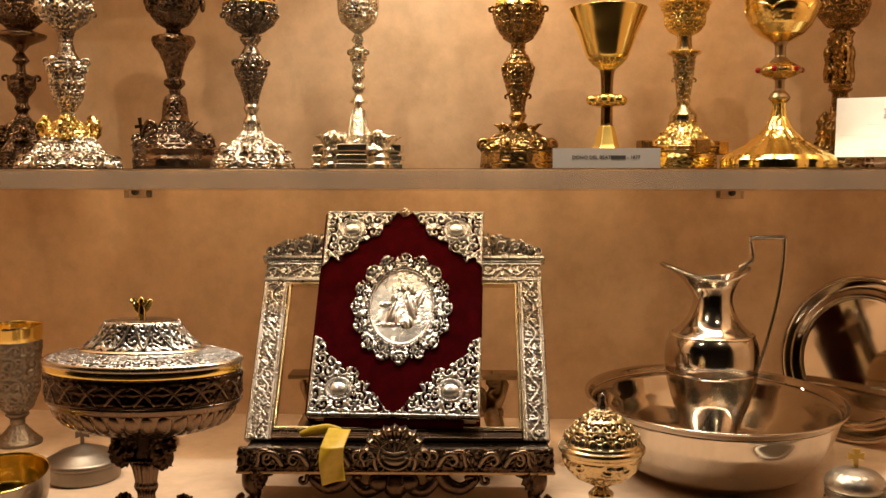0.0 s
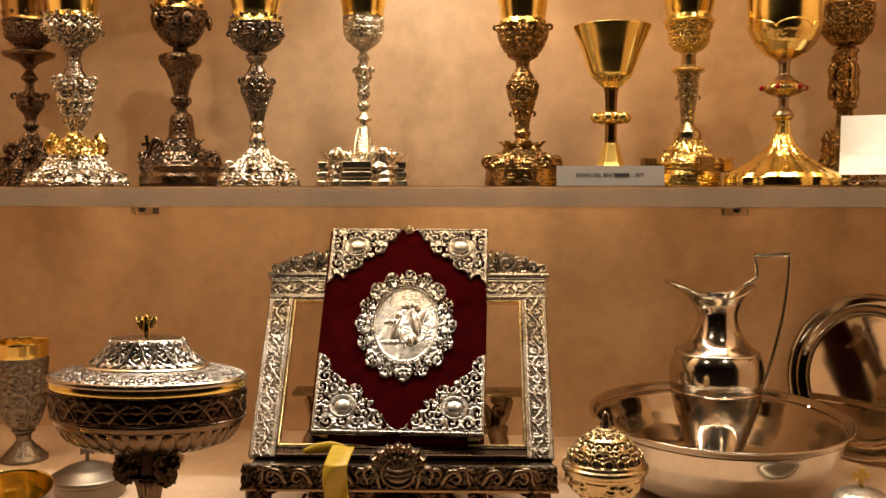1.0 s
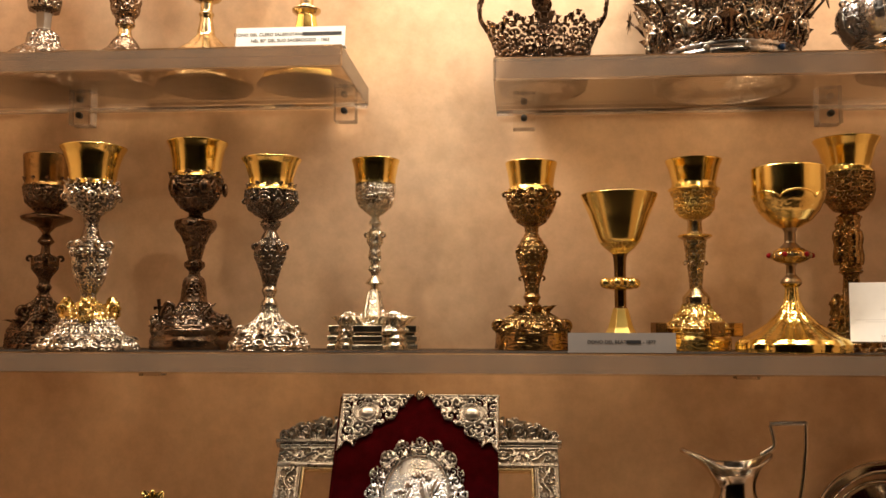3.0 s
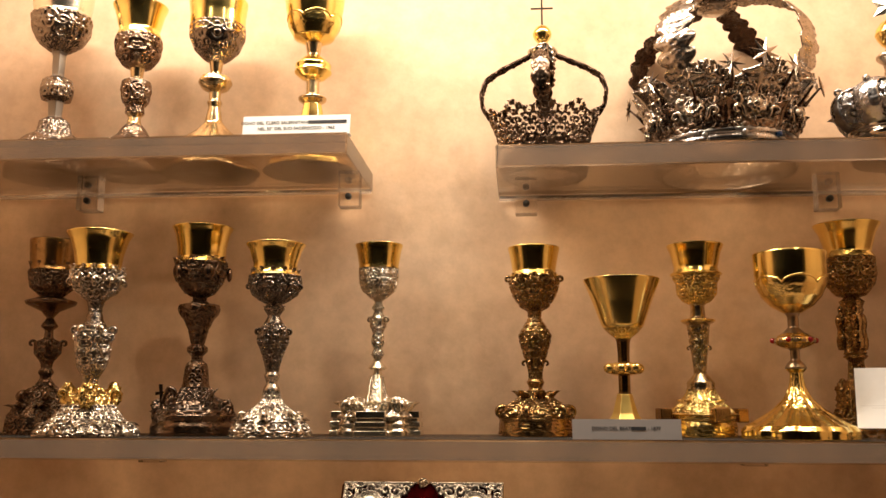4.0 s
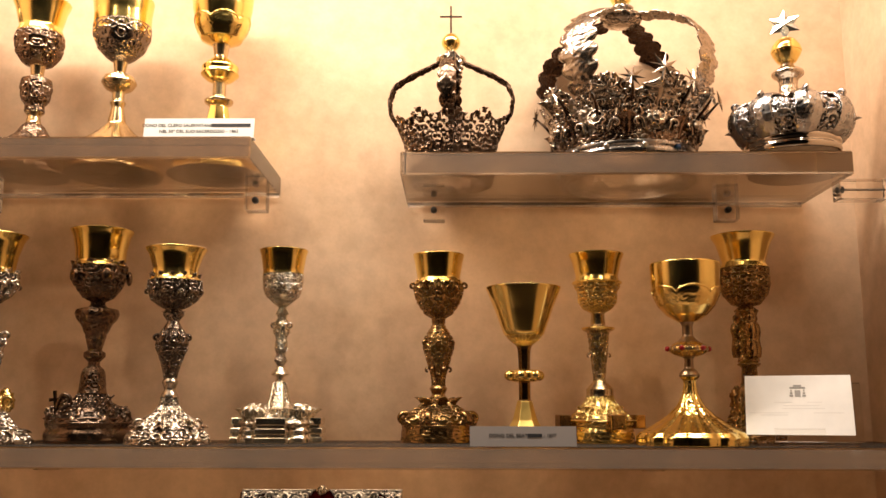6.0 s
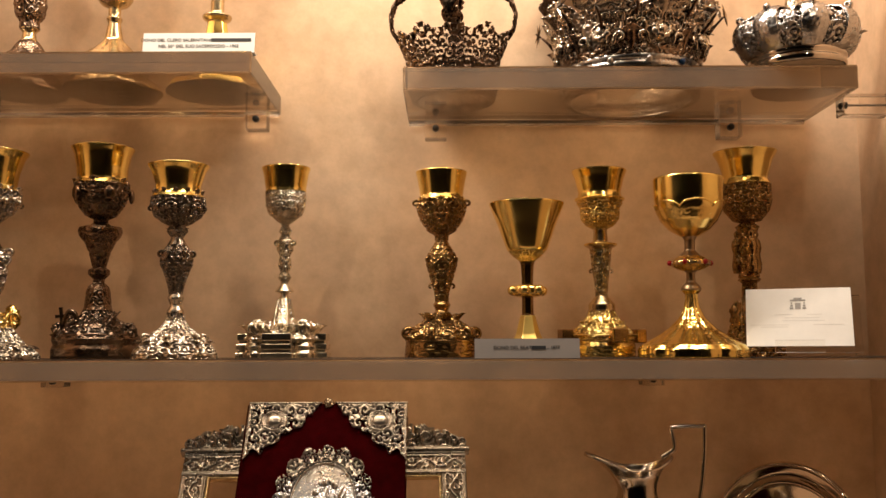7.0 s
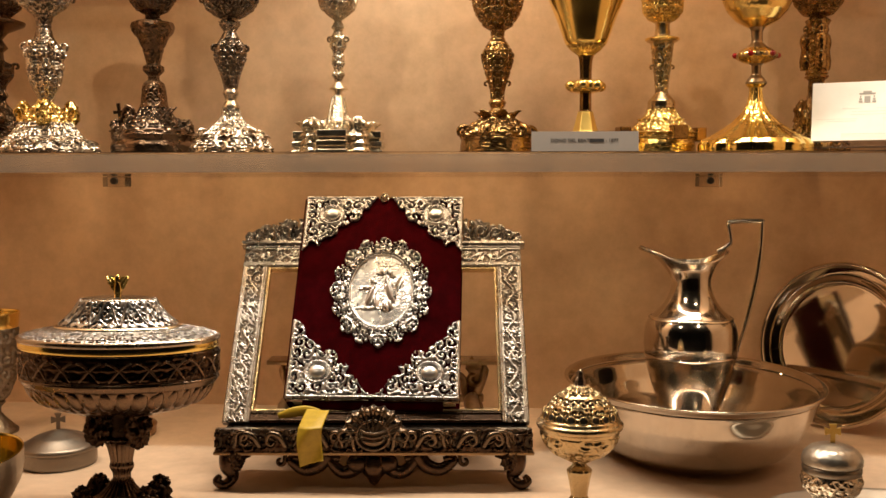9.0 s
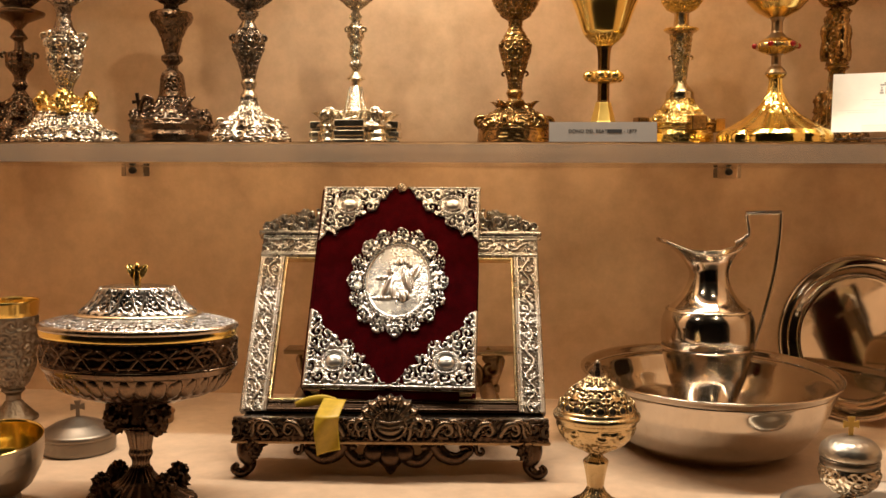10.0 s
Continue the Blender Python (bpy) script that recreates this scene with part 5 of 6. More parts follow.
def corner_plate(w, h, mat, seed):
    """A pierced silver corner: full at the outer edges, with a swept foliate inner edge; corner at the origin, x and z inwards."""
    res = 0.0008
    U, V = np.meshgrid(np.linspace(0, w, int(w / res)), np.linspace(0, h, int(h / res)), indexing="ij")
    a, b = U / w, V / h
    lim = 1.0 + 0.16 * (vnoise(np.arctan2(b, a + 1e-6) * 9, a * 0, seed) - 0.5)
    inside = a ** 1.06 + b ** 1.06 < lim
    h_ = scroll(U + seed * 0.21, V + seed * 0.17, seed, 0.0125)
    border = np.minimum(U, V)
    cx, cz = w * 0.34, h * 0.33
    rad = np.hypot((U - cx) / 1.15, V - cz)
    boss = np.clip(1 - (rad / 0.0095) ** 2, 0, 1) ** 0.5
    ring = np.exp(-((rad - 0.0135) / 0.0017) ** 2)
    keep = inside & ((h_ > -0.32) | (border < 0.005) | (rad < 0.016))
    rise = 0.0014 + 0.0036 * (0.5 + 0.5 * h_) + 0.0012 * vnoise(U / 0.0022, V / 0.0022, seed)
    rise = np.where(rad < 0.0165, 0.0022 + 0.0055 * boss + 0.0030 * ring, rise)
    rise = np.where(border < 0.0045, 0.0022 + 0.0022 * np.sin(np.clip(border / 0.0045, 0, 1) * np.pi), rise)
    P = np.stack([U, -rise, V], -1)
    return slab(P, np.stack([U, 0 * U + 0.0002, V], -1), keep[:-1, :-1] & keep[1:, 1:], mat, False, "corner_plate")


CPT = corner_plate(0.106, 0.086, CHASED, 3)
CPB = corner_plate(0.108, 0.102, CHASED, 8)
for sx in (-1, 1):
    for top in (0, 1):
        me = CPT if top else CPB
        m = pose(sx * (BW / 2 + 0.001), -0.0002, BH + 0.0005 if top else -0.0005) @ Matrix.Diagonal((-sx, 1, -1 if top else 1, 1))
        cp = part("corner_plate", me, bk, "pierced chased silver", m)
        pw, ph = (0.106, 0.086) if top else (0.108, 0.102)
        part("boss", ball(0.0100, MATTE_SILVER, (1.05, 0.42, 0.86), 24), cp, "bright oval boss", pose(pw * 0.34, -0.0040, ph * 0.33))
    part("edge_strip", box(0.100, BT * 0.16, 0.0016, SILVER, 0.0005), bk, "silver edging", pose(sx * 0.054, 0.003, -0.0022))
part("clasp_tip", clump(SILVER, 0.004, 6, 0.003, 7, 0.0035), bk, "small silver ornament", pose(0, -0.001, BH - 0.001))


def medallion_frame(rx, rz, mat):
    n, k = 360, 22
    th = np.linspace(0, 2 * np.pi, n, endpoint=False)
    T, S = np.meshgrid(th, np.linspace(0, 1, k), indexing="ij")
    a = np.abs(((T * 8 / np.pi) % 2) - 1)
    h = scroll(a * 0.016, S * 0.026 + 0.4, 77, 0.0075)
    out = 0.62 + 0.38 * np.abs(np.cos(T * 8)) * (0.7 + 0.5 * vnoise(T * 20 / np.pi, T * 0, 5))
    d = S * 0.024
    X, Zz = (rx + d) * np.cos(T), (rz + d) * np.sin(T)
    keep = (S < out) & ((h > -0.35) | (S < 0.12))
    P = np.stack([X, -(0.0014 + 0.0040 * (0.5 + 0.5 * h) + 0.0015 * np.exp(-(S / 0.1) ** 2)), Zz], -1)
    return slab(P, np.stack([X, 0 * X, Zz], -1), keep[:, :-1] & keep[:, 1:], mat, True, "medallion_frame")


def medallion(rx, rz, mat):
    """An oval plaque with soft, plain relief forms."""
    res = 0.0007
    U, V = np.meshgrid(np.arange(-rx - res, rx + 2 * res, res), np.arange(-rz - res, rz + 2 * res, res), indexing="ij")
    rr = np.hypot(U / rx, V / rz)
    h = 0.0005 * vnoise(U / 0.006, V / 0.006, 3) + np.where(U > -0.012, 0.0007, 0.0002) * np.clip(scroll(U + 0.3, V, 6, 0.0075), 0, 1) * np.clip((V + 0.030) / 0.01, 0, 1)
    for cx, cz, sx, sz, hh, tilt in ((0.012, 0.002, 0.007, 0.020, 0.0042, 0.25), (0.013, 0.022, 0.0045, 0.0055, 0.0046, 0), (0.021, 0.010, 0.006, 0.014, 0.0026, -0.4), (-0.012, -0.008, 0.006, 0.017, 0.0040, -0.3), (-0.010, 0.012, 0.0045, 0.005, 0.0042, 0), (-0.019, 0.003, 0.010, 0.003, 0.0034, 0.1), (-0.016, -0.025, 0.016, 0.003, 0.0024, 0), (0.008, -0.022, 0.009, 0.008, 0.0036, 0.3), (-0.006, -0.015, 0.004, 0.012, 0.0032, 0.1), (0.002, 0.026, 0.010, 0.005, 0.0022, 0.2)):
        x, z = (U - cx) * math.cos(tilt) + (V - cz) * math.sin(tilt), -(U - cx) * math.sin(tilt) + (V - cz) * math.cos(tilt)
        g = np.clip(1 - (x / sx) ** 2 - (z / sz) ** 2, 0, 1) ** 0.6
        h = np.maximum(h, 1.55 * hh * g * (0.70 + 0.30 * np.cos(x / 0.0011 + 2.2 * vnoise(x / 0.006, z / 0.006, 8))))
    rim = np.exp(-((rr - 0.95) / 0.03) ** 2)
    h = np.where(rr > 0.9, 0.0, h) + 0.003 * rim + 0.001
    P = np.stack([U, -0.001 - h, V], -1)
    keep = rr < 1.0
    return slab(P, np.stack([U, 0 * U, V], -1), keep[:-1, :-1] & keep[1:, 1:], mat, False, "medallion")


PLAQUE = metal("plaque_silver", (0.56, 0.54, 0.525), (0.17, 0.158, 0.15), 0.27, 0.05, 0.50, 0.3, 260)
part("medallion", medallion(0.0425, 0.0540, PLAQUE), bk, "oval silver plaque with plain relief", pose(0.003, -0.0003, 0.143))
part("medallion_frame", medallion_frame(0.0425, 0.0540, CHASED), bk, "pierced silver scroll frame", pose(0.003, -0.0003, 0.143))
# two book rests on the ledge
part("rest", box(0.17, 0.036, 0.014, VELVET, 0.003), bk, "velvet lower edge", pose(0, BT / 2, -0.0125))

rb = thing("ribbon", 0.003, 1.026, 1.084, "yellow silk bookmark ribbon hanging over the ledge", "ribbon")


def ribbon_mesh():
    U, S = np.meshgrid(np.linspace(-1, 1, 13), np.linspace(0, 1, 40), indexing="ij")
    x = 0.0135 * U + 0.004 * (1 - S) - 0.003 * np.sin(S * 4)
    z = 0.054 - 0.054 * S + 0.004 * U * (S > 0.9) * (S - 0.9) * 10
    y = np.where(S < 0.25, 0.030 * (0.25 - S) / 0.25, 0) - 0.003 * np.sin(U * 2 + S * 5) - 0.004
    P = np.stack([x, y, z], -1)
    return slab(P, P + np.array([0, 0.0008, 0]), np.ones((12, 39), bool), RIBBON, False, "band")


part("band", ribbon_mesh(), rb)
part("loop", tube([(0.004, 0.034, 0.048), (-0.012, 0.038, 0.050), (-0.028, 0.036, 0.048), (-0.044, 0.034, 0.044)], [0.005, 0.006, 0.006, 0.003], RIBBON, 10, flat=0.35), rb)

# ---- covered bowl on a stem ----
e = thing("ciborium", -0.182, 0.952, TABLE, "large covered oval silver bowl on a fluted stem, gilt band", "ciborium")
e.scale = (1, 0.62, 1)
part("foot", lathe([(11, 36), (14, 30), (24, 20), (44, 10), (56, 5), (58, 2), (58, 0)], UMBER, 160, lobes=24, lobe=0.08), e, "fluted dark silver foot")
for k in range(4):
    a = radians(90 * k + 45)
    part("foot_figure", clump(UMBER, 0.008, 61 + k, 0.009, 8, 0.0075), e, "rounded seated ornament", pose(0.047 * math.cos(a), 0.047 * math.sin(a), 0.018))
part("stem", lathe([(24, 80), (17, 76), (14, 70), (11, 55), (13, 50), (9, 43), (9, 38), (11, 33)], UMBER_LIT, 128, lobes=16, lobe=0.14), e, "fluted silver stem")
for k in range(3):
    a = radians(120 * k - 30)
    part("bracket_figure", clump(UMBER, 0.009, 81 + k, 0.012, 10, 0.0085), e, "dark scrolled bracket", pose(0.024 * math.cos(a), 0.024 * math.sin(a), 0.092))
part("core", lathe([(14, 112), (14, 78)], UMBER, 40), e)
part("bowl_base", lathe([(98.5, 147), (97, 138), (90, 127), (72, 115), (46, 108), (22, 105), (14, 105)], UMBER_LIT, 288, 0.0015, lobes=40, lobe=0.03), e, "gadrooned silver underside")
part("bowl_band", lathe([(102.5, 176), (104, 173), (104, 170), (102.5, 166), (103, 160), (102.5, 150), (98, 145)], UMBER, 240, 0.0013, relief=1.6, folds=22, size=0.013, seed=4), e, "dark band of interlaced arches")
n_arch = 22
for k in range(n_arch):
    w = 2 * math.pi / n_arch
    part("arch_rib", tube([(0.1035 * math.cos(w * f * 1.7), 0.1035 * math.sin(w * f * 1.7), 0.151 + 0.019 * math.sin(math.pi * f)) for f in (0, 0.2, 0.4, 0.6, 0.8, 1.0)], [0.0013] * 6, UMBER_LIT, 6, steps=3), e, "", pose(0, 0, 0, 0, 0, 360 / n_arch * k))
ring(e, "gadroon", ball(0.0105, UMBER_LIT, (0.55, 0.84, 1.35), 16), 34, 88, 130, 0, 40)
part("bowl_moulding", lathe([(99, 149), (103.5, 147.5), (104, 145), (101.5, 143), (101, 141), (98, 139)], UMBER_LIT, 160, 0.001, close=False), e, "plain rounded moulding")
part("gilt_band", lathe([(102, 186), (104, 185), (104.3, 181), (104, 177), (102, 176)], GOLD, 128), e, "polished gilt band")
part("lid", lathe([(10, 227), (36, 225.5), (40, 223), (46, 213), (53, 205), (62, 199), (70, 196), (88, 192), (102, 188), (105, 187), (104, 184), (98, 184)], UMBER_LIT, 160, 0.002), e, "domed lid on a dark ground")
part("lid_chasing", crown_band([(37.5, 227), (41, 223.5), (47, 213.5), (54, 205.5), (61, 200.5)], CHASED, 11, -0.45, 15, 0.012, 0.0, 0.0010, "lid_chasing", 1.5, skin=1.8, solid_ends=0.002), e, "raised leaves on the dome")
part("lid_chasing", crown_band([(66, 198), (76, 196), (88, 194), (98, 191), (104, 188.5)], CHASED, 18, -0.45, 19, 0.010, 0.0, 0.0011, "lid_chasing", 1.1, skin=1.6, solid_ends=0.002), e, "raised leaves on the brim")
for k in range(12):
    w = 2 * math.pi / 12
    part("lid_arch", tube([((0.0612 - 0.0215 * math.sin(math.pi * f) ** 0.8) * math.cos(w * (f - 0.5)), (0.0612 - 0.0215 * math.sin(math.pi * f) ** 0.8) * math.sin(w * (f - 0.5)), 0.2012 + 0.0245 * math.sin(math.pi * f) ** 1.25) for f in (0, 0.15, 0.32, 0.5, 0.68, 0.85, 1)], [0.0014] * 7, CHASED, 6, steps=3), e, "raised leaf arch", pose(0, 0, 0, 0, 0, 30 * k))
part("lid_rim", lathe([(102, 190), (105.5, 188.5), (106, 186), (104, 184)], AGED_SILVER, 128, close=False), e, "plain rim")
part("lid_top", lathe([(0.2, 229), (34, 228), (38.5, 226.8), (38.5, 225)], AGED_SILVER, 96), e, "plain crown of the lid")
part("lid_moulding", lathe([(60, 201), (64, 200.2), (68, 198), (60, 197)], WHITE_SILVER, 120, close=False), e)
fin = part("finial", lathe([(0.2, 252), (3, 250), (3.6, 246), (2.4, 243), (4, 239), (4.4, 233), (3, 229), (5, 227), (0.2, 226)], GOLD_RELIEF, 24, squash=(1, 1.4)), e, "small winged gilt finial")
for s in (-1, 1):
    part("wing", leaf_mesh(0.013, 0.022, 0.006, GOLD_RELIEF, 4, "wing"), fin, "", pose(s * 0.003, 0, 0.233, 0, s * 16) @ pose(0, 0, 0, 0, 0, 0 if s > 0 else 180) @ pose(0, 0, 0, 0, 0, -35))

# ---- far left things on the base ----
e = thing("goblet", -0.491, 1.262, TABLE, "chased grey silver goblet with a gilt lip", "goblet")
part("lip", lathe(cup_of([(38, 170), (36, 150), (34, 146)]), GOLD, 96, name="lip", close=False), e, "gilt lip")
part("bowl", lathe([(35, 148), (33, 115), (30, 75), (20, 51), (12, 44)], PEWTER, 144, 0.0015, relief=2.0, folds=4, size=0.015, seed=2), e, "chased silver bowl")
part("stem", lathe([(13, 46), (17, 42), (10, 36), (10, 27)], PEWTER, 64), e)
part("foot", lathe([(10, 28), (14, 22), (25, 10), (32, 4), (32, 0)], PEWTER, 96, relief=1.0, folds=6), e)

e = thing("gilt_bowl", -0.322, 0.925, TABLE + 0.0035, "round silver bowl gilded inside and engraved outside", "bowl", lean=(9, 0))
part("bowl", lathe([(10, 6), (19, 8), (34, 20), (44, 38), (48, 54), (49, 70)], SATIN, 128, relief=0.35, folds=18, size=0.007, seed=3, close=False), e, "engraved silver outside")
part("lining", lathe([(49, 70), (48.5, 72), (47, 70), (45.5, 54), (41, 40), (31, 23), (10, 12), (0.3, 11)], GOLD, 96, close=False), e, "gilt lining")
part("foot", lathe([(16, 9), (20, 4), (22, 0), (18, 0)], PEWTER, 64), e)

e = thing("pyx", -0.331, 1.122, TABLE, "round pewter box with domed lid and small cross", "pyx")
part("body", lathe([(44, 22), (45, 20), (45, 2), (43, 0)], PEWTER, 96), e)
part("lid", lathe([(3, 43), (8, 42), (14, 40), (28, 35), (40, 28), (46, 25), (47, 20), (45, 19)], PEWTER, 96), e)
part("cross", cross_mesh(0.0165, 0.021, 0.0045, PEWTER, 1.9), e, "", pose(0, 0, 0.042, 0, 0, 20))

e = thing("round_box", -0.300, 1.262, TABLE, "low brown metal box with a slightly domed lid", "box")
part("body", lathe([(38, 14), (38.5, 2), (37, 0)], BRONZE, 96), e)
part("lid", lathe([(0.2, 25), (20, 23), (34, 19), (40, 15), (40, 12), (38, 12)], BRONZE, 96), e)

# ---- incense boat globe ----
e = thing("thurible", 0.296, 0.962, TABLE, "pierced silver-gilt globe on a small stem", "censer")
part("foot", lathe([(8, 24), (10, 18), (16, 12), (26, 6), (29, 2), (29, 0)], BRASS, 96, relief=1.4, folds=6, size=0.007), e)
part("stem", lathe([(6, 60), (7, 56), (13, 51), (11, 42), (9, 30), (8, 22)], BRASS, 64, lobes=8, lobe=0.1), e)
part("bowl", lathe([(40, 94), (39.5, 88), (36, 79), (27, 69), (13, 62), (6, 58)], BRASS, 144, 0.0014, relief=1.8, folds=5, size=0.014, seed=6), e, "chased lower globe")
part("rim", lathe([(39, 107), (41, 105.5), (41.5, 103), (44, 101.5), (44.8, 98.5), (43.5, 95.5), (41.5, 94.5), (41, 91), (39, 90)], BRASS, 96, 0.001), e)
part("lid", crown_band([(38, 101), (37, 108), (33, 117), (26, 126), (15, 134), (8, 139)], BRASS, 9, -0.30, 37, 0.0085, 0.0, 0.0011, "lid", 1.2), e, "pierced domed lid")
part("lid_lining", lathe([(35, 102), (34, 108), (30, 117), (23, 125), (12, 132), (0.3, 134)], DARK_SILVER, 64, close=False), e, "dark inside of the lid")
part("finial", lathe([(0.2, 156), (4, 152), (3, 147), (6, 143), (4, 140), (9, 137)], DARK_SILVER, 40, lobes=6, lobe=0.3), e, "dark finial")
ring(e, "eyelet", lathe([(3.2, 0), (4.8, 0.2), (5.0, 1.4), (3.9, 2.2), (3.2, 1.4)], BRASS, 20, 0.0008, close=False), 20, 37.2, 110, 0, 74)
# black discs paint the dark of the eyelets; nothing is pierced here
ring(e, "hole", lathe([(3.5, 0.6), (3.5, 0)], SCREW, 16), 20, 37.8, 110, 0, 74, "black disc for the shade in a hole")

# ---- basin and ewer ----
e = thing("basin", 0.461, 1.212, TABLE, "wide polished oval silver basin with rolled rim", "basin")
e.scale = (0.94, 1.12, 1)
part("bowl", lathe([(0.3, 0), (78, 0), (104, 5), (128, 20), (143, 40), (154, 62), (162, 84), (165, 89), (162, 89), (159, 86), (151, 63), (140, 42), (125, 23), (102, 8.5), (76, 4), (0.3, 4)], STEEL, 160, 0.003, close=False), e)
part("rim", lathe([(165.5, 89.5), (168, 93), (171, 96), (172, 97.5), (170.5, 99), (166, 97.5), (162, 90)], STEEL, 160, 0.0015, close=False), e, "rolled rim")

e = thing("ewer", 0.462, 1.222, TABLE + 0.0042, "polished silver ewer with tall angular handle, standing in the basin", "ewer")
q, s = resample([(24, 0), (27, 2), (25, 10), (30, 30), (40, 58), (50, 86), (57, 114), (59.5, 136), (59, 152), (57, 161), (53, 168.5), (47, 175), (39, 182), (33, 190), (28, 200), (25, 210), (24.5, 221), (28, 236), (35, 250)], 0.002, 3)


def ewer_lip(mat):
    """The rolled lip, following the spout's rise and the dip at each side."""
    pts = []
    for k in range(49):
        t = 2 * math.pi * k / 48
        spout, back = max(-math.cos(t), 0) ** 3.5, max(math.cos(t), 0) ** 4
        o = q[-1, 0] * (1 + 0.85 * spout + 0.30 * back)
        pts.append((math.cos(t) * o, math.sin(t) * o * 0.85, q[-1, 1] + 0.018 * spout + 0.014 * back - 0.008))
    return tube(pts, [0.0017 + 0.0012 * max(-math.cos(2 * math.pi * k / 48), 0) ** 6 for k in range(49)], mat, 8, "lip", steps=2)


def ewer_body(mat):
    th = np.linspace(0, 2 * np.pi, 96, endpoint=False)
    T = np.meshgrid(th, s, indexing="ij")[0]
    Rr, Z = np.meshgrid(th, q[:, 0], indexing="ij")[1], np.meshgrid(th, q[:, 1], indexing="ij")[1]
    up = np.clip((Z - 0.215) / 0.035, 0, 1)
    spout = np.clip(-np.cos(T), 0, 1) ** 3.5
    back = np.clip(np.cos(T), 0, 1) ** 4
    O = Rr * (1 + up ** 1.5 * (0.85 * spout + 0.30 * back))
    Z2 = Z + up ** 1.5 * (0.018 * spout + 0.014 * back - 0.008)
    Y = np.sin(T) * O * (1 - 0.15 * up)
    P = np.stack([np.cos(T) * O, Y, Z2], -1)
    Q = np.stack([np.cos(T) * (O - 0.0014), Y * (O - 0.0014) / O, Z2 + 0.0003], -1)
    return slab(P, Q, np.ones((96, P.shape[1] - 1), bool), mat, True, "body")


part("body", ewer_body(STEEL), e)
part("lip", ewer_lip(STEEL), e, "rolled lip with a pointed spout")
part("base", lathe([(24, 4), (26, 3), (27, 1), (27, 0)], STEEL, 64), e)
part("shoulder_bead", lathe([(50.5, 172.5), (53.0, 171.2), (53.6, 169)], WHITE_SILVER, 144, 0.001, lobes=72, lobe=0.015, close=False), e, "beaded shoulder line")
part("belly_line", lathe([(58.2, 123.5), (59.3, 122), (57.6, 120)], STEEL, 96, close=False), e)
part("handle", tube([(0.032, 0, 0.255), (0.044, 0, 0.262), (0.0495, 0, 0.270), (0.0455, 0, 0.292)], [0.0034, 0.0030, 0.0029, 0.0028], STEEL, 10), e, "angular silver handle")
part("handle", tube([(0.0445, 0, 0.2935), (0.060, 0, 0.2945), (0.076, 0, 0.2950), (0.0895, 0, 0.2950)], [0.0028] * 4, STEEL, 10), e, "angular silver handle")
part("handle", tube([(0.0885, 0, 0.2960), (0.0875, 0, 0.262), (0.083, 0, 0.222), (0.073, 0, 0.174), (0.060, 0, 0.126), (0.046, 0, 0.088), (0.034, 0, 0.066)], [0.0029, 0.0029, 0.0029, 0.0028, 0.0027, 0.0027, 0.0034], STEEL, 10), e, "angular silver handle")

# ---- round tray against the wall ----
e = thing("round_tray", 0.712, 1.372, TABLE, "round polished silver tray with moulded rim leaning on the wall", "tray")
e.matrix_basis = pose(0.686, 1.348, TABLE, -11, 0, -48)
part("dish", lathe([(0.3, 0), (90, 0), (94, 2), (100, 8), (110, 10), (116, 11), (119, 9), (119, 6), (110, 6), (101, 4), (94, -2), (0.3, -2.5)], MIRROR, 128, 0.002, close=False, rounds=2), e, "", pose(0, -0.003, 0.1188, 90))
part("rim_moulding", lathe([(112, 11), (114, 13.5), (117, 13), (119, 9)], MIRROR, 128, 0.001, close=False), e, "", pose(0, -0.003, 0.1188, 90))

# ---- cruets on their tray ----
e = thing("cruet_tray", 0.610, 0.965, TABLE, "oval chased silver tray on the niche base", "tray")
part("plate", lathe([(0.3, 4), (96, 4), (104, 7), (116, 11), (122, 12), (125, 10), (122, 8), (108, 3), (98, 0), (0.3, 0)], SATIN, 160, 0.0025, relief=0.6, folds=12, size=0.010, squash=(1, 0.62), close=False), e)
for cx in (0.556, 0.652):
    e = thing("cruet", cx, 0.975, TABLE + 0.0045, "small lidded silver vessel with gold cross", "cruet", "cruets on the tray")
    part("foot", lathe([(6, 14), (8, 8), (18, 3), (20, 0)], SILVER, 64, relief=0.6), e)
    part("body", lathe([(28, 44), (29, 36), (26, 26), (17, 17), (6, 12)], SILVER, 120, 0.0014, relief=2.2, folds=6, size=0.009, seed=3), e, "chased silver bowl")
    part("band", lathe([(28, 52), (29.5, 50), (29, 44), (27, 43)], PEWTER, 96), e, "plain band")
    part("lid", lathe([(0.2, 75), (10, 74), (22, 70), (28, 64), (30, 58), (30, 53), (27, 52)], SATIN, 96, relief=0.4, folds=20, size=0.005), e, "stippled domed lid")
    part("cross", cross_mesh(0.0155, 0.020, 0.0042, SATIN_GOLD, 1.8), e, "gold cross", pose(0, 0, 0.074))

# ---- cards ----
e = thing("display_card", 0.672, 1.206, SHELF, "white printed card in a clear acrylic holder", "card", turn=-20)
CARD = pose(0, 0, 0.003, -22)
part("card", box(0.130, 0.0008, 0.082, PAPER, 0), e, "white card", CARD @ pose(0.0, 0, 0.012))
holder = part("holder", box(0.146, 0.003, 0.080, ACRYLIC, 0.0005), e, "clear acrylic holder", CARD @ pose(0.002, 0.0035, 0.004))
holder.visible_shadow = False
holder = part("holder", box(0.134, 0.055, 0.006, ACRYLIC, 0.0008), e, "clear acrylic foot", pose(0, 0.014, 0))
holder.visible_shadow = False
holder = part("holder", box(0.060, 0.004, 0.016, ACRYLIC, 0.0008), e, "clear acrylic lip", pose(0, -0.004, 0.006))
holder.visible_shadow = False
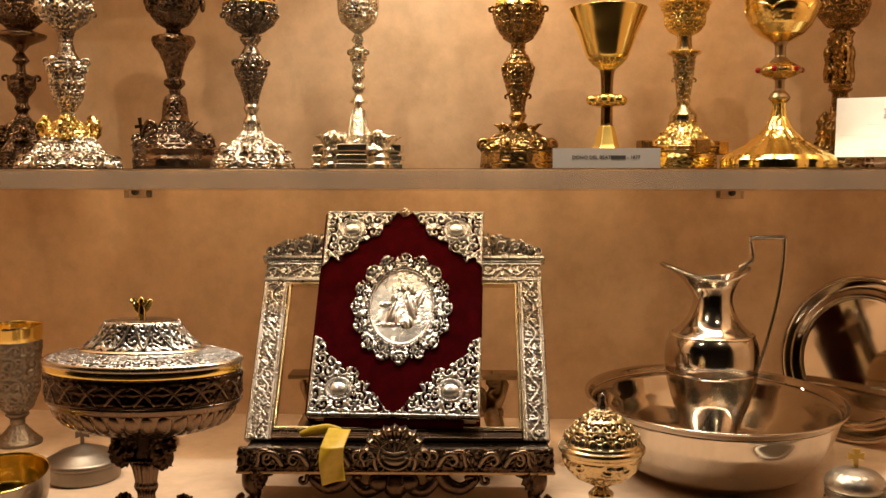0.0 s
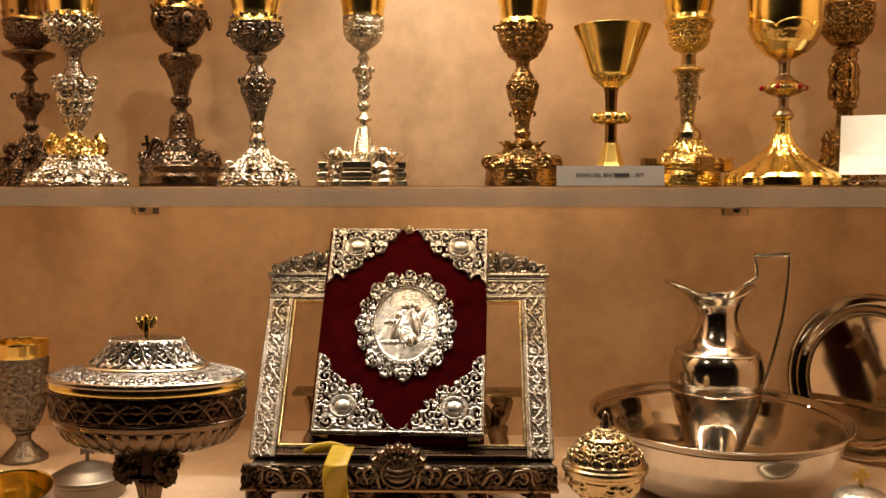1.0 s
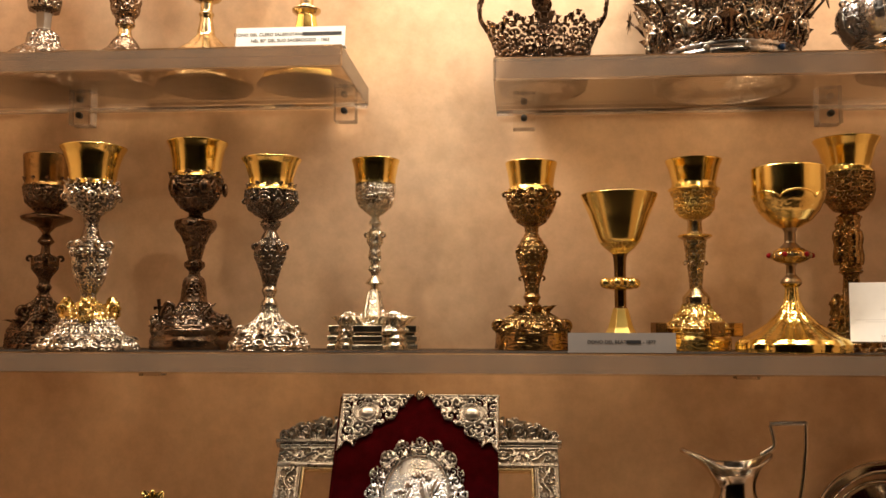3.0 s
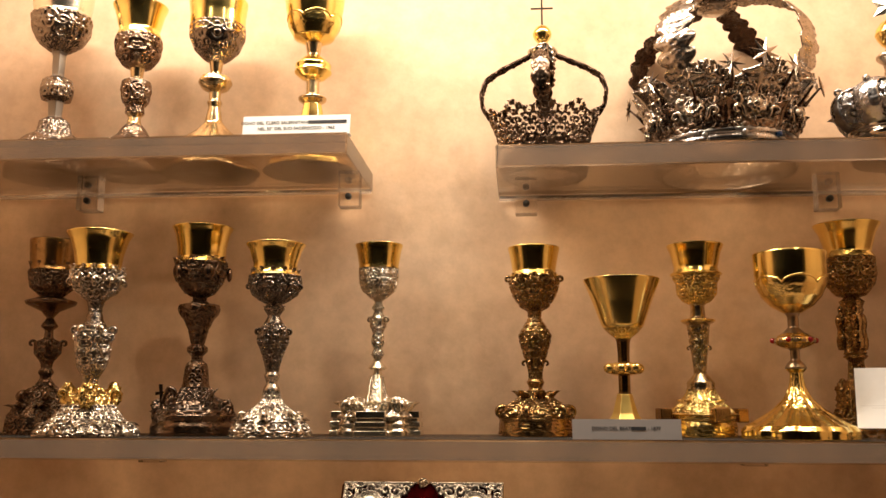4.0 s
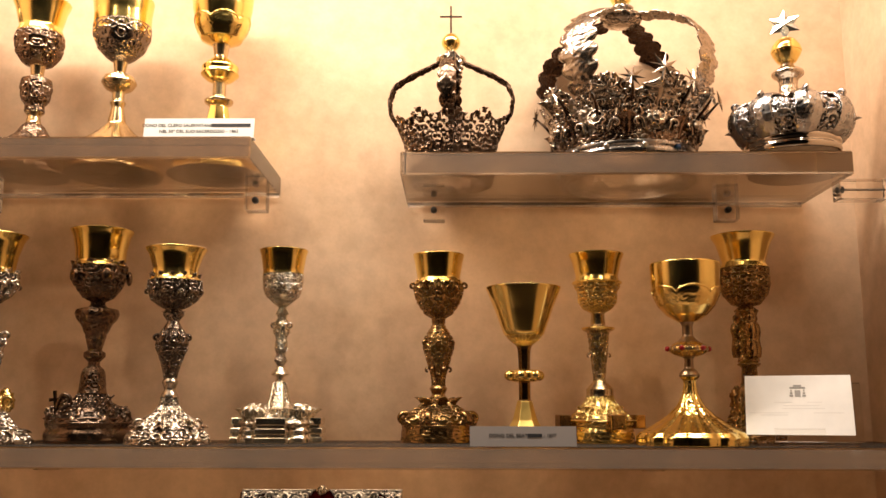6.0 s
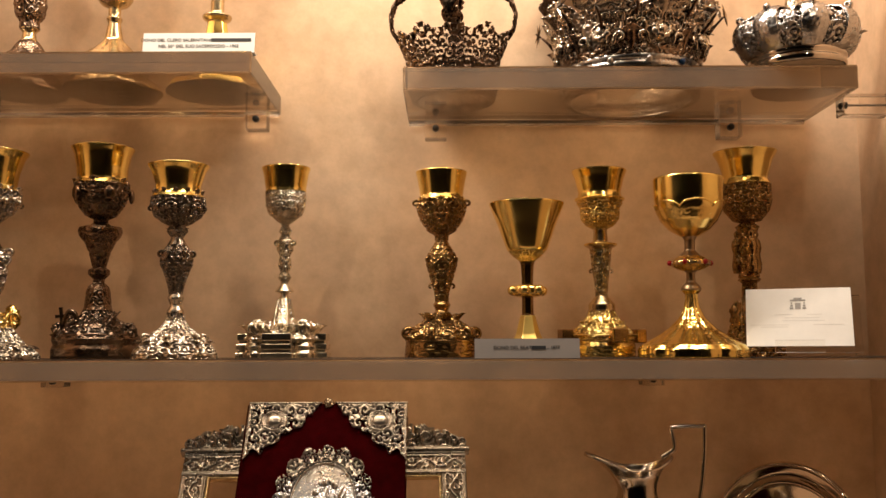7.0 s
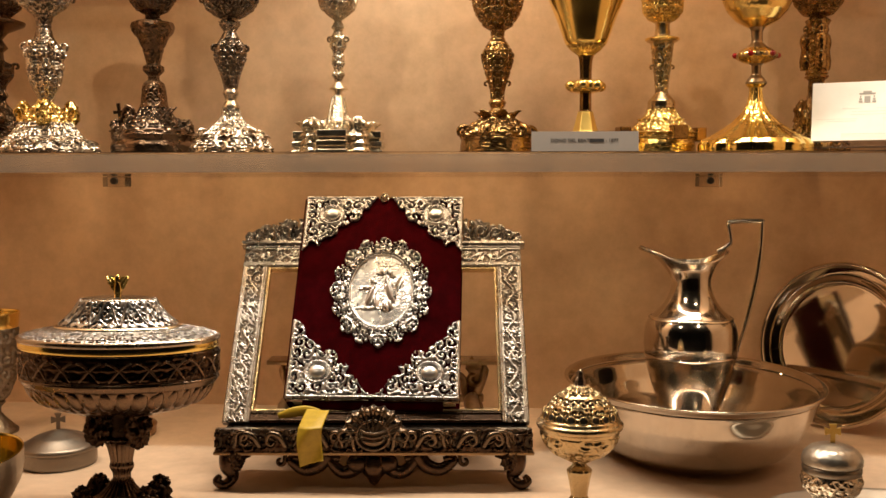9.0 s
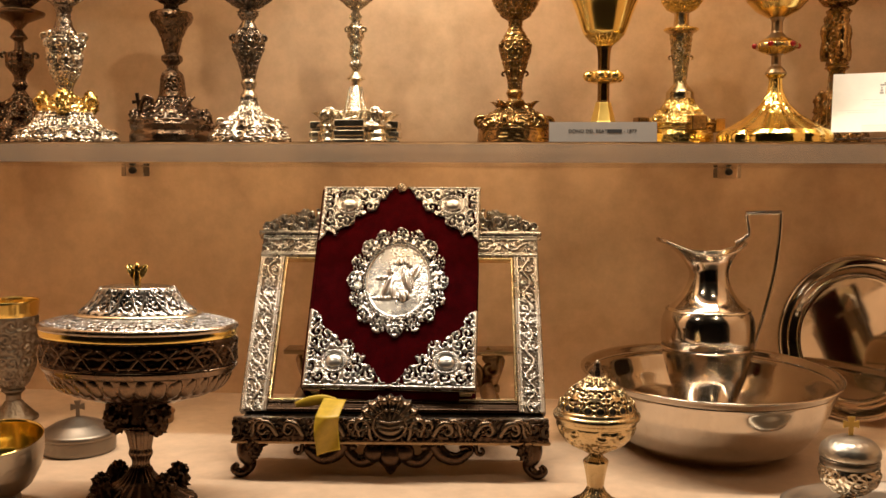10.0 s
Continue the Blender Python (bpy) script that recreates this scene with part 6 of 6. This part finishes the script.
part("emblem", box(0.007, 0.0004, 0.009, GREY_INK, 0.0001), e, "grey printed shield", CARD @ pose(0, -0.0006, 0.064))
part("emblem", box(0.019, 0.0004, 0.0022, GREY_INK, 0.0001), e, "grey printed hat", CARD @ pose(0, -0.0006, 0.0755))
part("emblem", box(0.010, 0.0004, 0.0024, GREY_INK, 0.0001), e, "grey printed hat", CARD @ pose(0, -0.0006, 0.0780))
for s in (-1, 1):
    for k in range(3):
        part("emblem", box(0.0016 + 0.0014 * k, 0.0004, 0.0026, GREY_INK, 0.0001), e, "grey printed tassel", CARD @ pose(s * 0.0078, -0.0006, 0.0712 - 0.0036 * k))
for w, lx, z in ((0.022, -0.018, 0.0560), (0.018, 0.020, 0.0560), (0.044, 0.004, 0.0515), (0.052, 0.006, 0.0475), (0.048, -0.036, 0.0415), (0.036, 0.036, 0.0415), (0.034, -0.030, 0.0385)):
    part("print_line", box(w, 0.0001, 0.0007, FAINT_INK, 0), e, "thin illegible line of print", CARD @ pose(lx, -0.0005, z))


def label_card(x, y, z, w, h, tilt, mat, lines, label):
    e = thing("label_card", x, y, z, label, "label")
    m = pose(0, 0, 0, -tilt)
    part("card", box(w, 0.0012, h, mat, 0), e, "", m)
    part("card_back", box(w, 0.012, 0.0012, mat, 0), e, "folded paper foot", pose(0, 0.0085, 0))
    for body, size, lx, lz in lines:
        if isinstance(body, str):
            lettering(body, size, INK, e, m @ pose(lx, -0.0009, lz, 90))
        else:
            part("print_bar", box(body, 0.0004, size, INK, 0), e, "bar of print", m @ pose(lx, -0.0009, lz))
    return e


label_card(0.3205, 1.186, SHELF, 0.133, 0.025, 8, GREY_PAPER, [("DONO DEL BEATO", 0.0062, -0.016, 0.0115), (0.018, 0.0042, 0.0145, 0.0115), ("- 1877", 0.0062, 0.0335, 0.0115)], "grey folded label with one line of black print")
label_card(-0.117, 1.230, SHELF_L, 0.152, 0.029, 8, PAPER, [("DONO DEL CLERO SALERNITANO A", 0.0064, -0.026, 0.0165), (0.054, 0.0044, 0.044, 0.0165), ("NEL 50° DEL SUO SACERDOZIO - 1962", 0.0064, 0.0, 0.0075)], "white folded label with two lines of black print")
